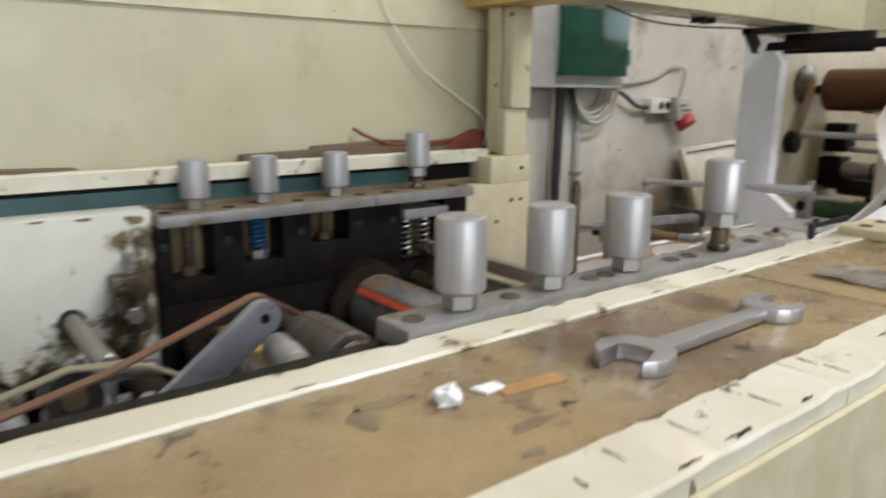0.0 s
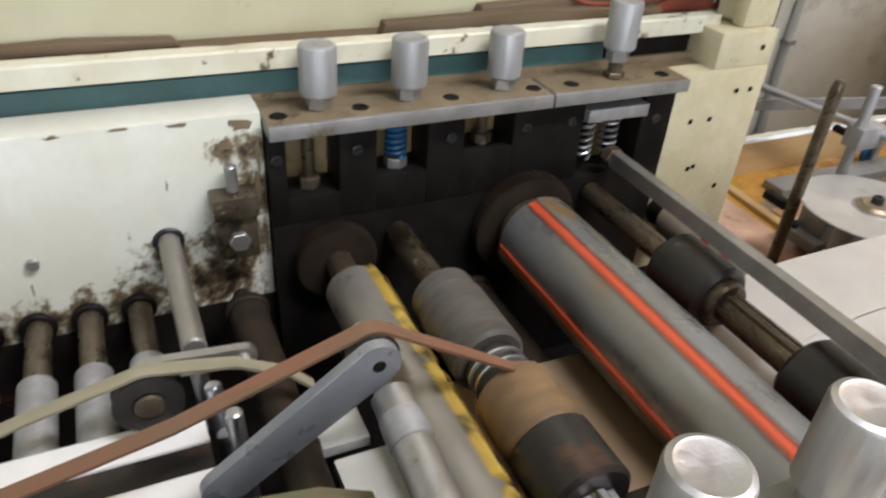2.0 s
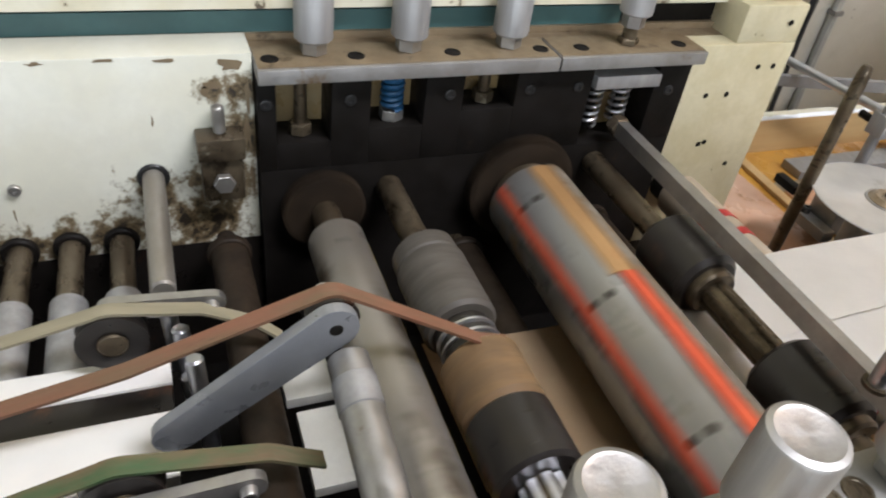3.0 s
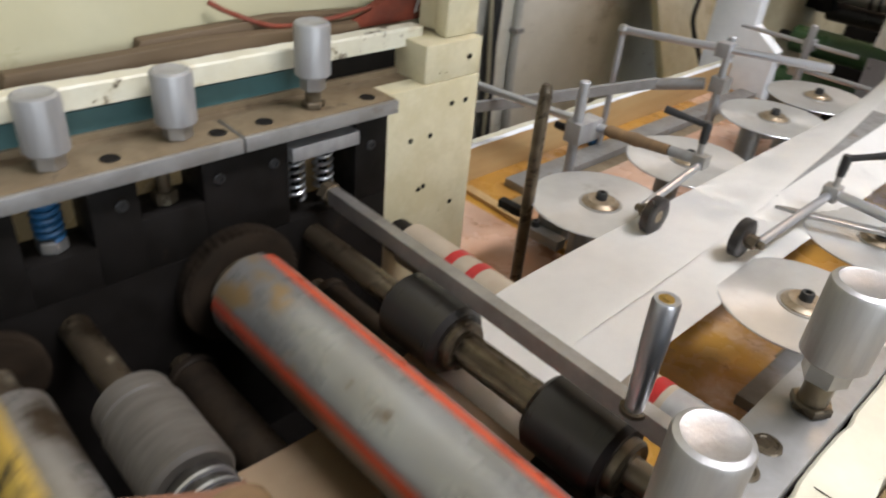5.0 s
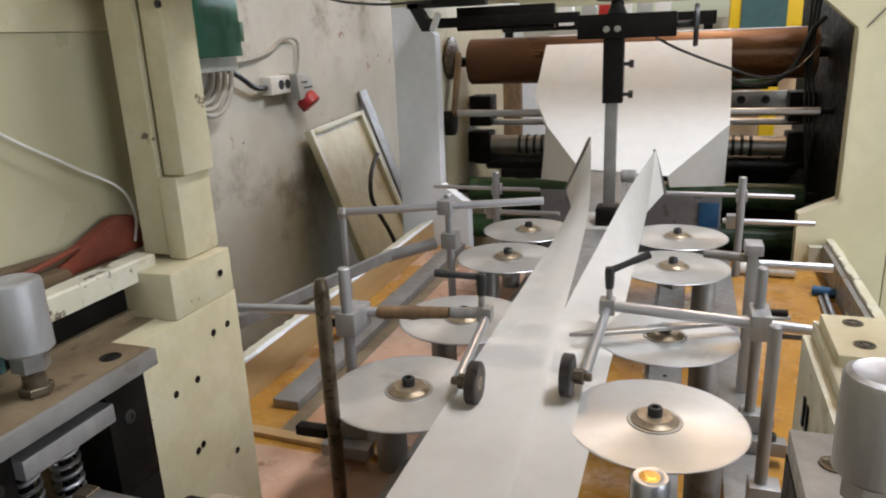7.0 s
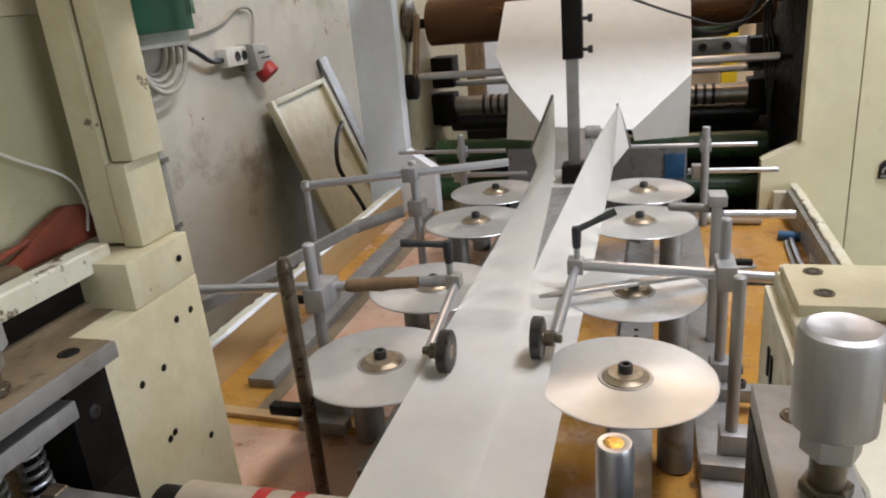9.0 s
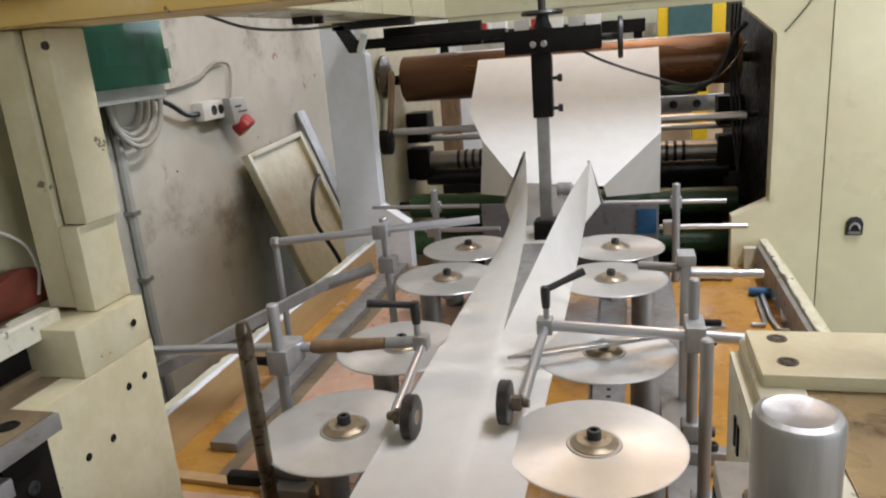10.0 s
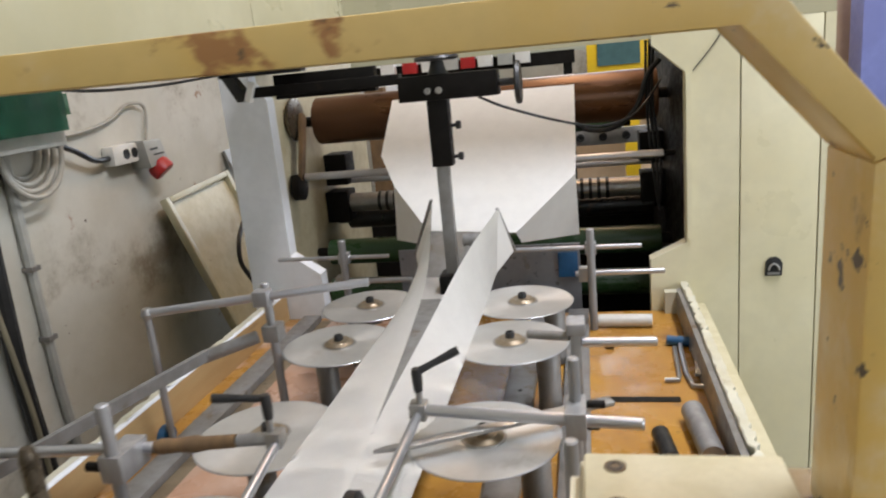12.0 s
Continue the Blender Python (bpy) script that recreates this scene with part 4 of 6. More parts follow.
part("lever", link(0.150, 0.934, 0.244, 1.002, 0.0125, 0.0150, -0.494, -0.486), "blue_grey", arm)
part("hole", lathe([(0, 0), (0.0042, 0), (0.0036, 0.0006), (0, 0.0002)], (-0.4858, 0.245, 1.002), (0, 0.245, 1.002), 16), "dark_steel", arm)
part("tube", rod((-0.4855, 0.252, 0.978), (-0.345, 0.252, 0.955), 0.0128, 24), "steel", arm, "grimy grey steel tube")
part("ferrule", rod((-0.470, 0.252, 0.9755), (-0.448, 0.252, 0.972), 0.0136, 24), "alu_old", arm)
part("pulley", lathe([(0, 0), (0.0165, 0), (0.0165, 0.002), (0.0145, 0.003), (0.0145, 0.013), (0.0165, 0.014), (0.0165, 0.016), (0, 0.016)], (-0.5115, 0.245, 1.0), (0, 0.245, 1.0), 28), "rubber", arm)
part("spindle", rod((-0.5250, 0.245, 1.0), (-0.4945, 0.245, 1.0), 0.006), "chrome", arm)


def loop(name, points, x, w, material, label):
    return solo(name, pipe([(x, y, z) for y, z in points], 0.001, 4, (w, 0.0022)), material, label, "belt", "drive belts")


def around(y, z, r, a0, a1, n=8):
    return [(y + r * math.cos(radians(a0 + (a1 - a0) * i / n)), z + r * math.sin(radians(a0 + (a1 - a0) * i / n))) for i in range(n + 1)]


loop("belt", [(0.372, 0.944), (0.352, 0.9505), *around(0.245, 1.0, 0.0165, 62, 118, 6), (0.13, 0.978), (0.03, 0.956), (-0.12, 0.918), (-0.3, 0.88)], -0.5045, 0.0115, "belt", "worn red-brown flat belt over the tension pulley")
loop("belt", [(0.228, 0.912), (0.21, 0.931), (0.175, 0.951), *around(0.118, 0.938, 0.0235, 75, 115, 5), (0.05, 0.945), (0.0, 0.930), (-0.12, 0.90), (-0.3, 0.87)], -0.575, 0.011, "belt_olive", "worn olive flat belt over a black pulley")
loop("belt", [(0.232, 0.925), (0.20, 0.944), *around(0.122, 0.936, 0.0235, 78, 115, 5), (0.05, 0.940), (-0.05, 0.918), (-0.3, 0.87)], -0.4555, 0.012, "belt_green", "brown flat belt with green edges over a black pulley")
for x, y, z in ((-0.575, 0.118, 0.938), (-0.4555, 0.122, 0.936)):
    t = thing("belt_idler", (x, y, z), "steel idler arm with a black rubber pulley", "idler", "belt idlers")
    part("pulley", lathe([(0, 0), (0.0225, 0), (0.0225, 0.003), (0.0215, 0.004), (0.0215, 0.011), (0.0225, 0.012), (0.0225, 0.015), (0, 0.015)], (x - 0.0075, y, z), (1, y, z), 28), "rubber", t)
    part("lever", link(y, z + 0.012, y + 0.066, z + 0.006, 0.008, 0.008, x - 0.017, x - 0.010) if x < -0.5 else link(y - 0.005, z, y + 0.066, z + 0.002, 0.009, 0.009, x + 0.010, x + 0.017), "steel", t)
    part("screw", socket_screw((x - 0.0098, y + 0.064, z + 0.006), (x - 0.004, y + 0.064, z + 0.006), 0.005) if x < -0.5 else socket_screw((x + 0.0172, y + 0.064, z + 0.002), (x + 0.023, y + 0.064, z + 0.002), 0.005), "steel", t)
    part("hub", cylinder_x(x + 0.0076, x + 0.0098, y, z, 0.010), "shaft", t)
for x, y0, z0, z1 in ((-0.60, 0.155, 0.87, 0.945), (-0.575, 0.163, 0.86, 0.925), (-0.553, 0.165, 0.86, 0.90), (-0.53, 0.17, 0.86, 0.94)):
    solo("guide_rod", rod((x, y0, z0), (x - 0.012, y0 - 0.004, z1), 0.0062), "chrome", "short bright steel guide rod", "rod", "guide rods")
# folded paper leaving on a bed of slats
PALE, DARK = ((-0.580, -0.553), (-0.529, -0.480), (-0.455, -0.40)), ((-0.552, -0.530), (-0.479, -0.456))
bed = thing("delivery_bed", (-0.54, 0, 0.85), "dark slatted delivery bed", "bed")
part("pan", boxes((-0.7445, -1.6, 0.70, -0.3145, 0.75, 0.712)), "dark_steel", bed)
for x0, x1 in DARK:
    part("slat", boxes((x0, -1.0, 0.9025, x1, 0.15, 0.907)), "rubber", bed, "black belt strip")
for x0, x1 in PALE:
    solo("folded_paper", boxes((x0, -1.0, 0.9025, x1, 0.15, 0.9085), bevel=0.001), "paper", "strip of folded white paper on the delivery rollers", "paper", "folded paper")
for x0, x1, y0, y1 in ((-0.585, -0.548, 0.225, 0.262), (-0.536, -0.47, 0.23, 0.272), (-0.455, -0.40, 0.235, 0.28), (-0.59, -0.548, 0.282, 0.318), (-0.535, -0.46, 0.29, 0.322)):
    solo("guide_plate", boxes((x0, y0, 0.862, x1, y1, 0.872), bevel=0.001), "white_plastic", "pale guide plate between the shafts", "plate", "guide plates")

# ---- paper web: folded flaps over a former plate ----
XL, XR, Z0 = -0.577, -0.436, 0.915


def web_strip(left, right, name):
    """Ruled sheet between two edge lines of equal length, with a little thickness."""
    bm = bmesh.new()
    rows = []
    n = 6
    for a, b in zip(left, right):
        a, b = Vector(a), Vector(b)
        rows.append([bm.verts.new(a + (b - a) * k / n) for k in range(n + 1)])
    for p, q in zip(rows, rows[1:]):
        for k in range(n):
            bm.faces.new((p[k], p[k + 1], q[k + 1], q[k]))
    ext = bmesh.ops.solidify(bm, geom=bm.faces[:], thickness=0.0004)
    return bm


web = thing("paper_web", (-0.5, 1.2, 0.9), "white paper web folded inwards over a former", "paper")
near = [(0.56, 0.898), (0.62, 0.904), (0.686, 0.9125), (0.78, Z0), (0.95, Z0), (1.12, Z0), (1.30, Z0), (1.45, Z0), (1.64, 0.922)]
rise = [(1.64, 0.922), (1.84, 1.068), (1.90, 1.112), (2.06, 1.236), (2.085, 1.2435)]
lineL, lineR = [(XL, y, z) for y, z in near], [(XR, y, z) for y, z in near]
freeL = [(-0.483, 0.56, 0.9045), (-0.484, 0.62, 0.911), (-0.484, 0.686, 0.9205), (-0.485, 0.78, 0.9235), (-0.492, 0.95, 0.925), (-0.504, 1.12, 0.9275), (-0.512, 1.32, 0.950), (-0.522, 1.48, 0.982), (-0.546, 1.67, 1.060)]
freeR = [(-0.492, 0.56, 0.8995), (-0.492, 0.62, 0.9055), (-0.493, 0.686, 0.914), (-0.495, 0.78, 0.9165), (-0.501, 0.95, 0.9175), (-0.506, 1.12, 0.920), (-0.485, 1.28, 0.957), (-0.453, 1.45, 1.012), (-0.425, 1.64, 1.040)]
part("middle", web_strip(smooth_line(lineL), smooth_line(lineR), "m"), "paper", web)
up = Vector((0, 0, 0.0012))
part("flap", web_strip([p + up for p in smooth_line(lineL)], smooth_line(freeL), "l"), "paper", web)
part("flap", web_strip([p + up * 0.6 for p in smooth_line(lineR)], smooth_line(freeR), "r"), "paper", web)


def sheet(outlines):
    """Flat facets of paper sharing their corners."""
    bm = bmesh.new()
    for o in outlines:
        bm.faces.new([bm.verts.new(p) for p in o])
    bmesh.ops.remove_doubles(bm, verts=bm.verts, dist=0.0005)
    bmesh.ops.solidify(bm, geom=bm.faces[:], thickness=0.0004)
    return bm


WL, WR = -0.702, -0.291
tipL, tipR = freeL[-1], freeR[-1]
cornerL, cornerR = (WL, 1.903, 1.114), (WR, 1.903, 1.114)
baseL, baseR = (XL, 1.64, 0.922), (XR, 1.64, 0.922)
foldL, foldR = (-0.660, 1.828, 1.059), (-0.293, 1.831, 1.0614)
footL, footR = (-0.575, 1.727, 0.9855), (-0.404, 1.715, 0.9768)
part("front_run", sheet([
    [footL, footR, foldR, foldL], [foldL, foldR, cornerR, cornerL],
    [cornerL, cornerR, (WR, 2.06, 1.236), (WL, 2.06, 1.236)],
    [(WL, 2.06, 1.236), (WR, 2.06, 1.236), (WR, 2.085, 1.2435), (WL, 2.085, 1.2435)]]), "paper", web)
part("turned_flap", sheet([
    [foldR, footR, (-0.400, 1.765, 0.944)], [foldR, (-0.400, 1.765, 0.944), (-0.292, 1.90, 0.922)]]), "paper", web)
part("turned_flap", sheet([
    [foldL, (-0.600, 1.765, 0.950), footL], [foldL, (-0.687, 1.90, 0.928), (-0.600, 1.765, 0.950)],
    [foldL, (-0.676, 1.90, 1.045), (-0.687, 1.90, 0.928)], [foldL, cornerL, (-0.676, 1.90, 1.045)]]), "paper", web)
part("flap_end", sheet([[baseR, (-0.409, 1.699, 0.946), tipR]]), "paper", web)
part("flap_end", sheet([[baseL, tipL, (-0.598, 1.706, 0.945)]]), "paper", web)
solo("former_ramp", prism([(1.62, 0.9155), (1.622, 0.9175), (1.735, 0.9885), (1.742, 0.9885), (1.742, 0.984), (1.628, 0.9120), (1.62, 0.912)], "x", -0.568, -0.446), "grey_steel", "grey steel ramp of the former under the web", "plate")
# white paper under the drum; the tan colour carries its shade
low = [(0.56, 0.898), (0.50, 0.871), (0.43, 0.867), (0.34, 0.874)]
part("lower_run", web_strip(smooth_line([(XL, y, z) for y, z in low]), smooth_line([(XR, y, z) for y, z in low]), "n"), "tan_paper", web, "paper run under the drum, its shade put in as tan")
solo("former_plate", prism([(-0.509, 1.08), (-0.505, 1.08), (-0.446, 1.34), (-0.446, 1.62), (-0.567, 1.62), (-0.567, 1.34)], "z", 0.9160, 0.9172), "grey_steel", "grey steel former plate inside the folded web", "plate")

# ---- tray with the folding discs ----
TZ = 0.787
tray = thing("machine_tray", (-0.5, 1.2, 0.7), "orange-brown rusty machine tray with cream rims", "tray")
part("bed", boxes((-0.925, 0.70, 0.70, -0.105, 1.795, TZ)), "tray", tray)
part("left_rim", ragged(-0.945, -0.9255, 0.80, 1.795, 0.60, 0.842, 0.012, 0.002), "frame_white", tray, "cream rim with chipped edge")
part("rim_lining", boxes((-0.9253, 0.80, TZ + 0.0003, -0.918, 1.795, 0.8424)), "wood_orange", tray)
part("rim_edge", ragged(-0.9262, -0.9185, 0.80, 1.795, 0.8425, 0.8465, 0.010, 0.0022), "white_paint", tray, "chipped white paint along the rim")
part("right_rim", ragged(-0.1045, -0.090, 0.825, 1.795, 0.60, 0.845, 0.009, 0.0030), "frame_white", tray, "chipped white rim")
part("corner_lip", boxes((-0.135, 1.775, TZ + 0.0003, -0.105, 1.795, 0.83)), "frame_white", tray)
part("front_wall", boxes((-0.925, 0.66, 0.60, -0.336, 0.6995, 0.80)), "dark_steel", tray)
part("side_panel", boxes((-0.0895, 0.825, 0.0, -0.06, 1.795, 0.80)), "cream", tray)
part("under_box", boxes((-0.92, 0.72, 0.0, -0.11, 1.79, 0.6995)), "dark_steel", tray)
for x0, x1 in ((-0.876, -0.838), (-0.655, -0.612), (-0.405, -0.362), (-0.318, -0.279)):
    part("rail", boxes((x0, 1.02 if x0 < -0.8 else 0.86, TZ + 0.0003, x1, 1.78, 0.8005), bevel=0.001), "grey_steel", tray, "flat grey steel rail")
# flat dark brown strips paint the shadow gaps along the rails
for x0, x1 in ((-0.8375, -0.815), (-0.662, -0.6555), (-0.4115, -0.4055)):
    part("oily_strip", boxes((x0, 0.97, TZ + 0.0003, x1, 1.78, TZ + 0.0010)), "oily_top", tray, "dark strip painted as the shadow gap beside a rail")
# thin panels, pinker and paler than the tray bed
part("tray_panel", boxes((-0.8145, 0.975, TZ + 0.0003, -0.6625, 1.77, TZ + 0.0022), bevel=0.0006), "tray_pink", tray, "pinkish tray panel")
part("tray_panel", boxes((-0.915, 0.715, TZ + 0.0003, -0.60, 0.934, TZ + 0.0022), bevel=0.0006), "tray_pink", tray, "pinkish tray panel")
for x0, x1 in ((-0.655, -0.612), (-0.405, -0.362)):
    for y in (0.98, 1.0, 1.19, 1.21, 1.42):
        part("rail_hole", lathe([(0, 0), (0.0034, 0), (0.003, 0.0006), (0, 0.0003)], ((x0 + x1) / 2, y, 0.8006), ((x0 + x1) / 2, y, 2), 10), "dark_steel", tray)
part("rim_lining", boxes((-0.1135, 0.83, TZ + 0.0003, -0.1050, 1.774, 0.838)), "grey_steel", tray, "bare grey inner face of the rim")
part("tray_rib", prism([(-0.90, 0.968), (-0.69, 0.956), (-0.69, 0.942), (-0.90, 0.952)], "z", TZ + 0.0004, 0.794, 0.001), "wood_orange", tray)
part("slot", boxes((-0.262, 1.408, TZ + 0.0003, -0.150, 1.424, TZ + 0.0012)), "dark_steel", tray)


def folding_disc():
    t = thing("folding_disc", (0, 0, 0.80), "round brushed aluminium folding disc on a short column", "disc", "folding discs")
    part("rim", lathe([(0.0786, 0.1147), (0.0800, 0.1147), (0.0806, 0.1154), (0.0800, 0.1161), (0.0786, 0.1161)], (0, 0, 0.80), (0, 0, 2), 64), "chrome", t, "bright worn rim")
    part("plate", lathe([(0.012, 0.1145), (0.0785, 0.1145), (0.0795, 0.1153), (0.0785, 0.1162), (0.012, 0.1162)], (0, 0, 0.80), (0, 0, 2), 64), "disc", t)
    part("hub", lathe([(0, 0.1163), (0.0215, 0.1163), (0.021, 0.118), (0.0165, 0.1205), (0.0155, 0.122), (0, 0.122)], (0, 0, 0.80), (0, 0, 2), 32), "hub_steel", t, "brown-stained steel hub")
    part("ring", lathe([(0.0216, 0.1163), (0.0245, 0.1163), (0.0240, 0.1172), (0.0216, 0.1172)], (0, 0, 0.80), (0, 0, 2), 32), "steel", t)
    part("bolt", socket_screw((0, 0, 0.9221), (0, 0, 0.930), 0.0065), "black", t)
    part("spindle", rod((0, 0, 0.8935), (0, 0, 0.9143), 0.010, 20), "dark_steel", t)
    return t


first = folding_disc()
for i, (x, y) in enumerate(((-0.386, 0.883), (-0.622, 0.883), (-0.384, 1.078), (-0.624, 1.078), (-0.382, 1.336), (-0.630, 1.336), (-0.379, 1.502), (-0.632, 1.502))):
    if i:
        copy_thing(first, pose(x, y, 0.80, 0, 0, 37 * i))
    else:
        first.location = (x, y, 0.80)
    s = 1 if x > -0.5 else -1
    cx, cy = x + 0.046 * s, y + 0.052
    col = lathe([(0, 0), (0.0172, 0), (0.0172, 0.094), (0.016, 0.096), (0, 0.096)], (cx, cy, TZ + 0.0025), (cx, cy, 2), 28)
    d = math.atan2(cy - y, cx - x)
    c, w = Vector((math.cos(d), math.sin(d))), Vector((-math.sin(d), math.cos(d))) * 0.012
    p0, p1 = Vector((x, y)) - c * 0.012, Vector((cx, cy)) + c * 0.014
    join(col, prism([p0 - w, p1 - w, p1 + w, p0 + w], "z", 0.8856, 0.8934))
    solo("column", col, "grey_steel", "short grey steel column with an arm under a disc", "column", "disc columns")

# ---- rods, clamps and idler wheels ----


def clamp(x, y, z, w=0.026, h=0.03):
    bm = boxes((x - w / 2, y - w / 2, z - h / 2, x + w / 2, y + w / 2, z + h / 2), bevel=0.0015)
    return bm


def idler_wheel(x, y, z, s):
    """Small black wheel, its nut on the side s."""
    t = thing("idler_wheel", (x, y, z), "small black rubber idler wheel over the paper", "wheel", "idler wheels")
    part("tyre", lathe([(0.013, 0), (0.019, 0), (0.0208, 0.0012), (0.0208, 0.0100), (0.019, 0.0112), (0.013, 0.0112)], (x - 0.0056, y, z), (1, y, z), 40), "rubber", t)
    part("rim", lathe([(0, 0), (0.0068, 0), (0.0072, 0.0016), (0.0112, 0.0022), (0.0129, 0.0012), (0.0129, 0.0108), (0.0112, 0.0096), (0.0072, 0.0100), (0.0068, 0.0116), (0, 0.0116)], (x - 0.0058, y, z), (1, y, z), 32), "hub_steel", t)
    part("nut", hexagon((x + s * 0.0062, y, z), (x + s * 0.016, y, z), 0.0075), "shaft", t)
    part("bolt_end", rod((x + s * 0.0161, y, z), (x + s * 0.023, y, z), 0.0042), "shaft", t)


idler_wheel(-0.551, 0.875, 0.937, -1)
idler_wheel(-0.468, 0.906, 0.940, 1)


def lever_handle(base, tip, top):
    """Clamping lever: stem at base, grip towards tip."""
    t = thing("clamping_lever", base, "black clamping lever on a steel stem", "lever", "clamping levers")
    b, e = Vector(base), Vector(tip)
    k = Vector((base[0], base[1], top))
    part("stem", rod(b, k - Vector((0, 0, 0.014)), 0.0035), "steel", t)
    part("hub", lathe([(0, 0), (0.0045, 0), (0.0052, 0.008), (0.0056, 0.020), (0.0048, 0.025), (0, 0.026)], k - Vector((0, 0, 0.020)), k + Vector((0, 0, 1)), 20), "black", t)
    d = (e - k).normalized()
    part("grip", lathe([(0, 0), (0.0040, 0), (0.0036, 0.02), (0.0046, (e - k).length * 0.85), (0.0045, (e - k).length), (0, (e - k).length)], k + Vector((0, 0, 0.001)), e, 16), "black", t)


lever_handle((-0.578, 1.0, 0.962), (-0.628, 0.99, 1.004), 0.998)
lever_handle((-0.447, 1.074, 0.955), (-0.405, 1.09, 1.008), 0.990)

left_arm = thing("wheel_holder", (-0.72, 0.985, 0.80), "steel guide arm on a clamped post, part wrapped in brown tape", "holder", "wheel holders")
part("rod", rod((-1.02, 0.985, 0.9355), (-0.70, 0.99, 0.951), 0.0058, 18), "chrome", left_arm)
part("wrapping", lathe([(0, 0), (0.0066, 0), (0.0080, 0.008), (0.0070, 0.022), (0.0078, 0.034), (0.0088, 0.042), (0.0071, 0.052), (0.0066, 0.085), (0, 0.085)], (-0.6995, 0.990, 0.951), (-0.578, 1.0, 0.957), 16), "rubber_tan", left_arm, "brown tape wrapping")
part("rod", rod((-0.614, 0.997, 0.9554), (-0.572, 1.0, 0.9575), 0.0064, 18), "alu_old", left_arm)
part("eye", clamp(-0.574, 1.0, 0.957, 0.016, 0.016), "steel", left_arm)
part("wheel_rod", rod((-0.572, 0.992, 0.953), (-0.5675, 0.876, 0.9375), 0.0048, 16), "chrome", left_arm)
part("post", rod((-0.723, 0.958, 0.835), (-0.723, 0.958, 1.014), 0.0066, 18), "alu_old", left_arm)
part("clamp", boxes((-0.735, 0.950, 0.934, -0.711, 0.996, 0.962), bevel=0.0015), "alu_old", left_arm)
part("clamp_screw", rod((-0.758, 0.962, 0.945), (-0.7385, 0.962, 0.945), 0.005), "dark_steel", left_arm)
part("base", boxes((-0.742, 0.935, 0.8008, -0.700, 1.005, 0.850), bevel=0.002), "grey_steel", left_arm)
part("base_bar", boxes((-0.748, 0.915, 0.8008, -0.690, 0.9345, 0.816), bevel=0.002), "grey_steel", left_arm)
part("screw", socket_screw((-0.736, 0.925, 0.8162), (-0.736, 0.925, 0.824), 0.006), "black", left_arm)
part("screw", socket_screw((-0.712, 0.985, 0.8502), (-0.712, 0.985, 0.857), 0.005), "black", left_arm)

right_arm = thing("wheel_holder", (-0.29, 1.06, 0.80), "bright steel guide arm on clamped posts", "holder", "wheel holders")
part("rod", rod((-0.450, 1.076, 0.948), (-0.225, 1.050, 0.947), 0.0062, 18), "chrome", right_arm)
part("eye", clamp(-0.449, 1.075, 0.948, 0.0175, 0.0185), "steel", right_arm)
part("wheel_rod", rod((-0.449, 1.066, 0.946), (-0.4515, 0.908, 0.941), 0.0050, 16), "chrome", right_arm)
for y, top in ((0.931, 0.998), (1.07, 1.007)):
    part("post", rod((-0.289, y, 0.83), (-0.289, y, top), 0.0058, 20), "alu_old", right_arm)
    part("base", boxes((-0.300, y - 0.012, 0.8008, -0.272, y + 0.012, 0.838), bevel=0.002), "alu_old", right_arm)
    part("base_foot", boxes((-0.318, y - 0.030, 0.8007, -0.252, y - 0.0132, 0.817), bevel=0.0015), "grey_steel", right_arm)
    part("screw", socket_screw((-0.2719, y, 0.826), (-0.264, y, 0.826), 0.006), "black", right_arm)
    part("screw", socket_screw((-0.268, y - 0.022, 0.8172), (-0.268, y - 0.022, 0.825), 0.0055), "black", right_arm)
part("clamp", boxes((-0.2985, 1.040, 0.934, -0.2785, 1.083, 0.962), bevel=0.0015), "alu_old", right_arm)
part("clamp_screw", rod((-0.2783, 1.075, 0.955), (-0.260, 1.075, 0.955), 0.004), "dark_steel", right_arm)
part("clamp_screw", rod((-0.2783, 1.06, 0.940), (-0.266, 1.06, 0.940), 0.0045), "dark_steel", right_arm)
knifeb = solo("steel_pointer", prism([(-0.484, 1.018), (-0.475, 1.026), (-0.30, 1.113), (-0.255, 1.135), (-0.25, 1.120), (-0.298, 1.098), (-0.45, 1.026)], "z", 0.930, 0.9345, 0.0008), "steel", "worn flat steel pointer clamped to the post", "pointer")
far_clamp = thing("far_clamp", (-0.288, 1.19, 0.80), "grey cast clamp with a cross rod", "clamp")
part("post", boxes((-0.295, 1.184, 0.8008, -0.283, 1.198, 0.985), bevel=0.002), "alu_old", far_clamp)
part("head", boxes((-0.299, 1.177, 0.9852, -0.278, 1.209, 0.999), bevel=0.002), "alu_old", far_clamp)
part("cross_rod", rod((-0.345, 1.203, 0.979), (-0.2952, 1.193, 0.979), 0.0055), "grey_steel", far_clamp)
part("cross_rod", rod((-0.2828, 1.192, 0.972), (-0.20, 1.192, 0.972), 0.0055), "chrome", far_clamp)

back_rod = thing("bent_guide_rod", (-0.87, 1.257, 0.842), "bent bright guide rod clamped over the tray", "rod")
part("top_rod", rod((-0.872, 1.257, 0.998), (-0.571, 1.327, 1.011), 0.0060, 18), "chrome", back_rod)
part("leg", rod((-0.872, 1.257, 0.80), (-0.872, 1.257, 0.996), 0.0052, 16), "alu_old", back_rod)
part("elbow", lathe([(0, -0.009), (0.006, -0.008), (0.009, 0), (0.006, 0.008), (0, 0.009)], (-0.872, 1.257, 0.997), (-0.872, 1.257, 2), 16), "steel", back_rod)
part("clamp", clamp(-0.715, 1.293, 1.004, 0.022, 0.022), "alu_old", back_rod)
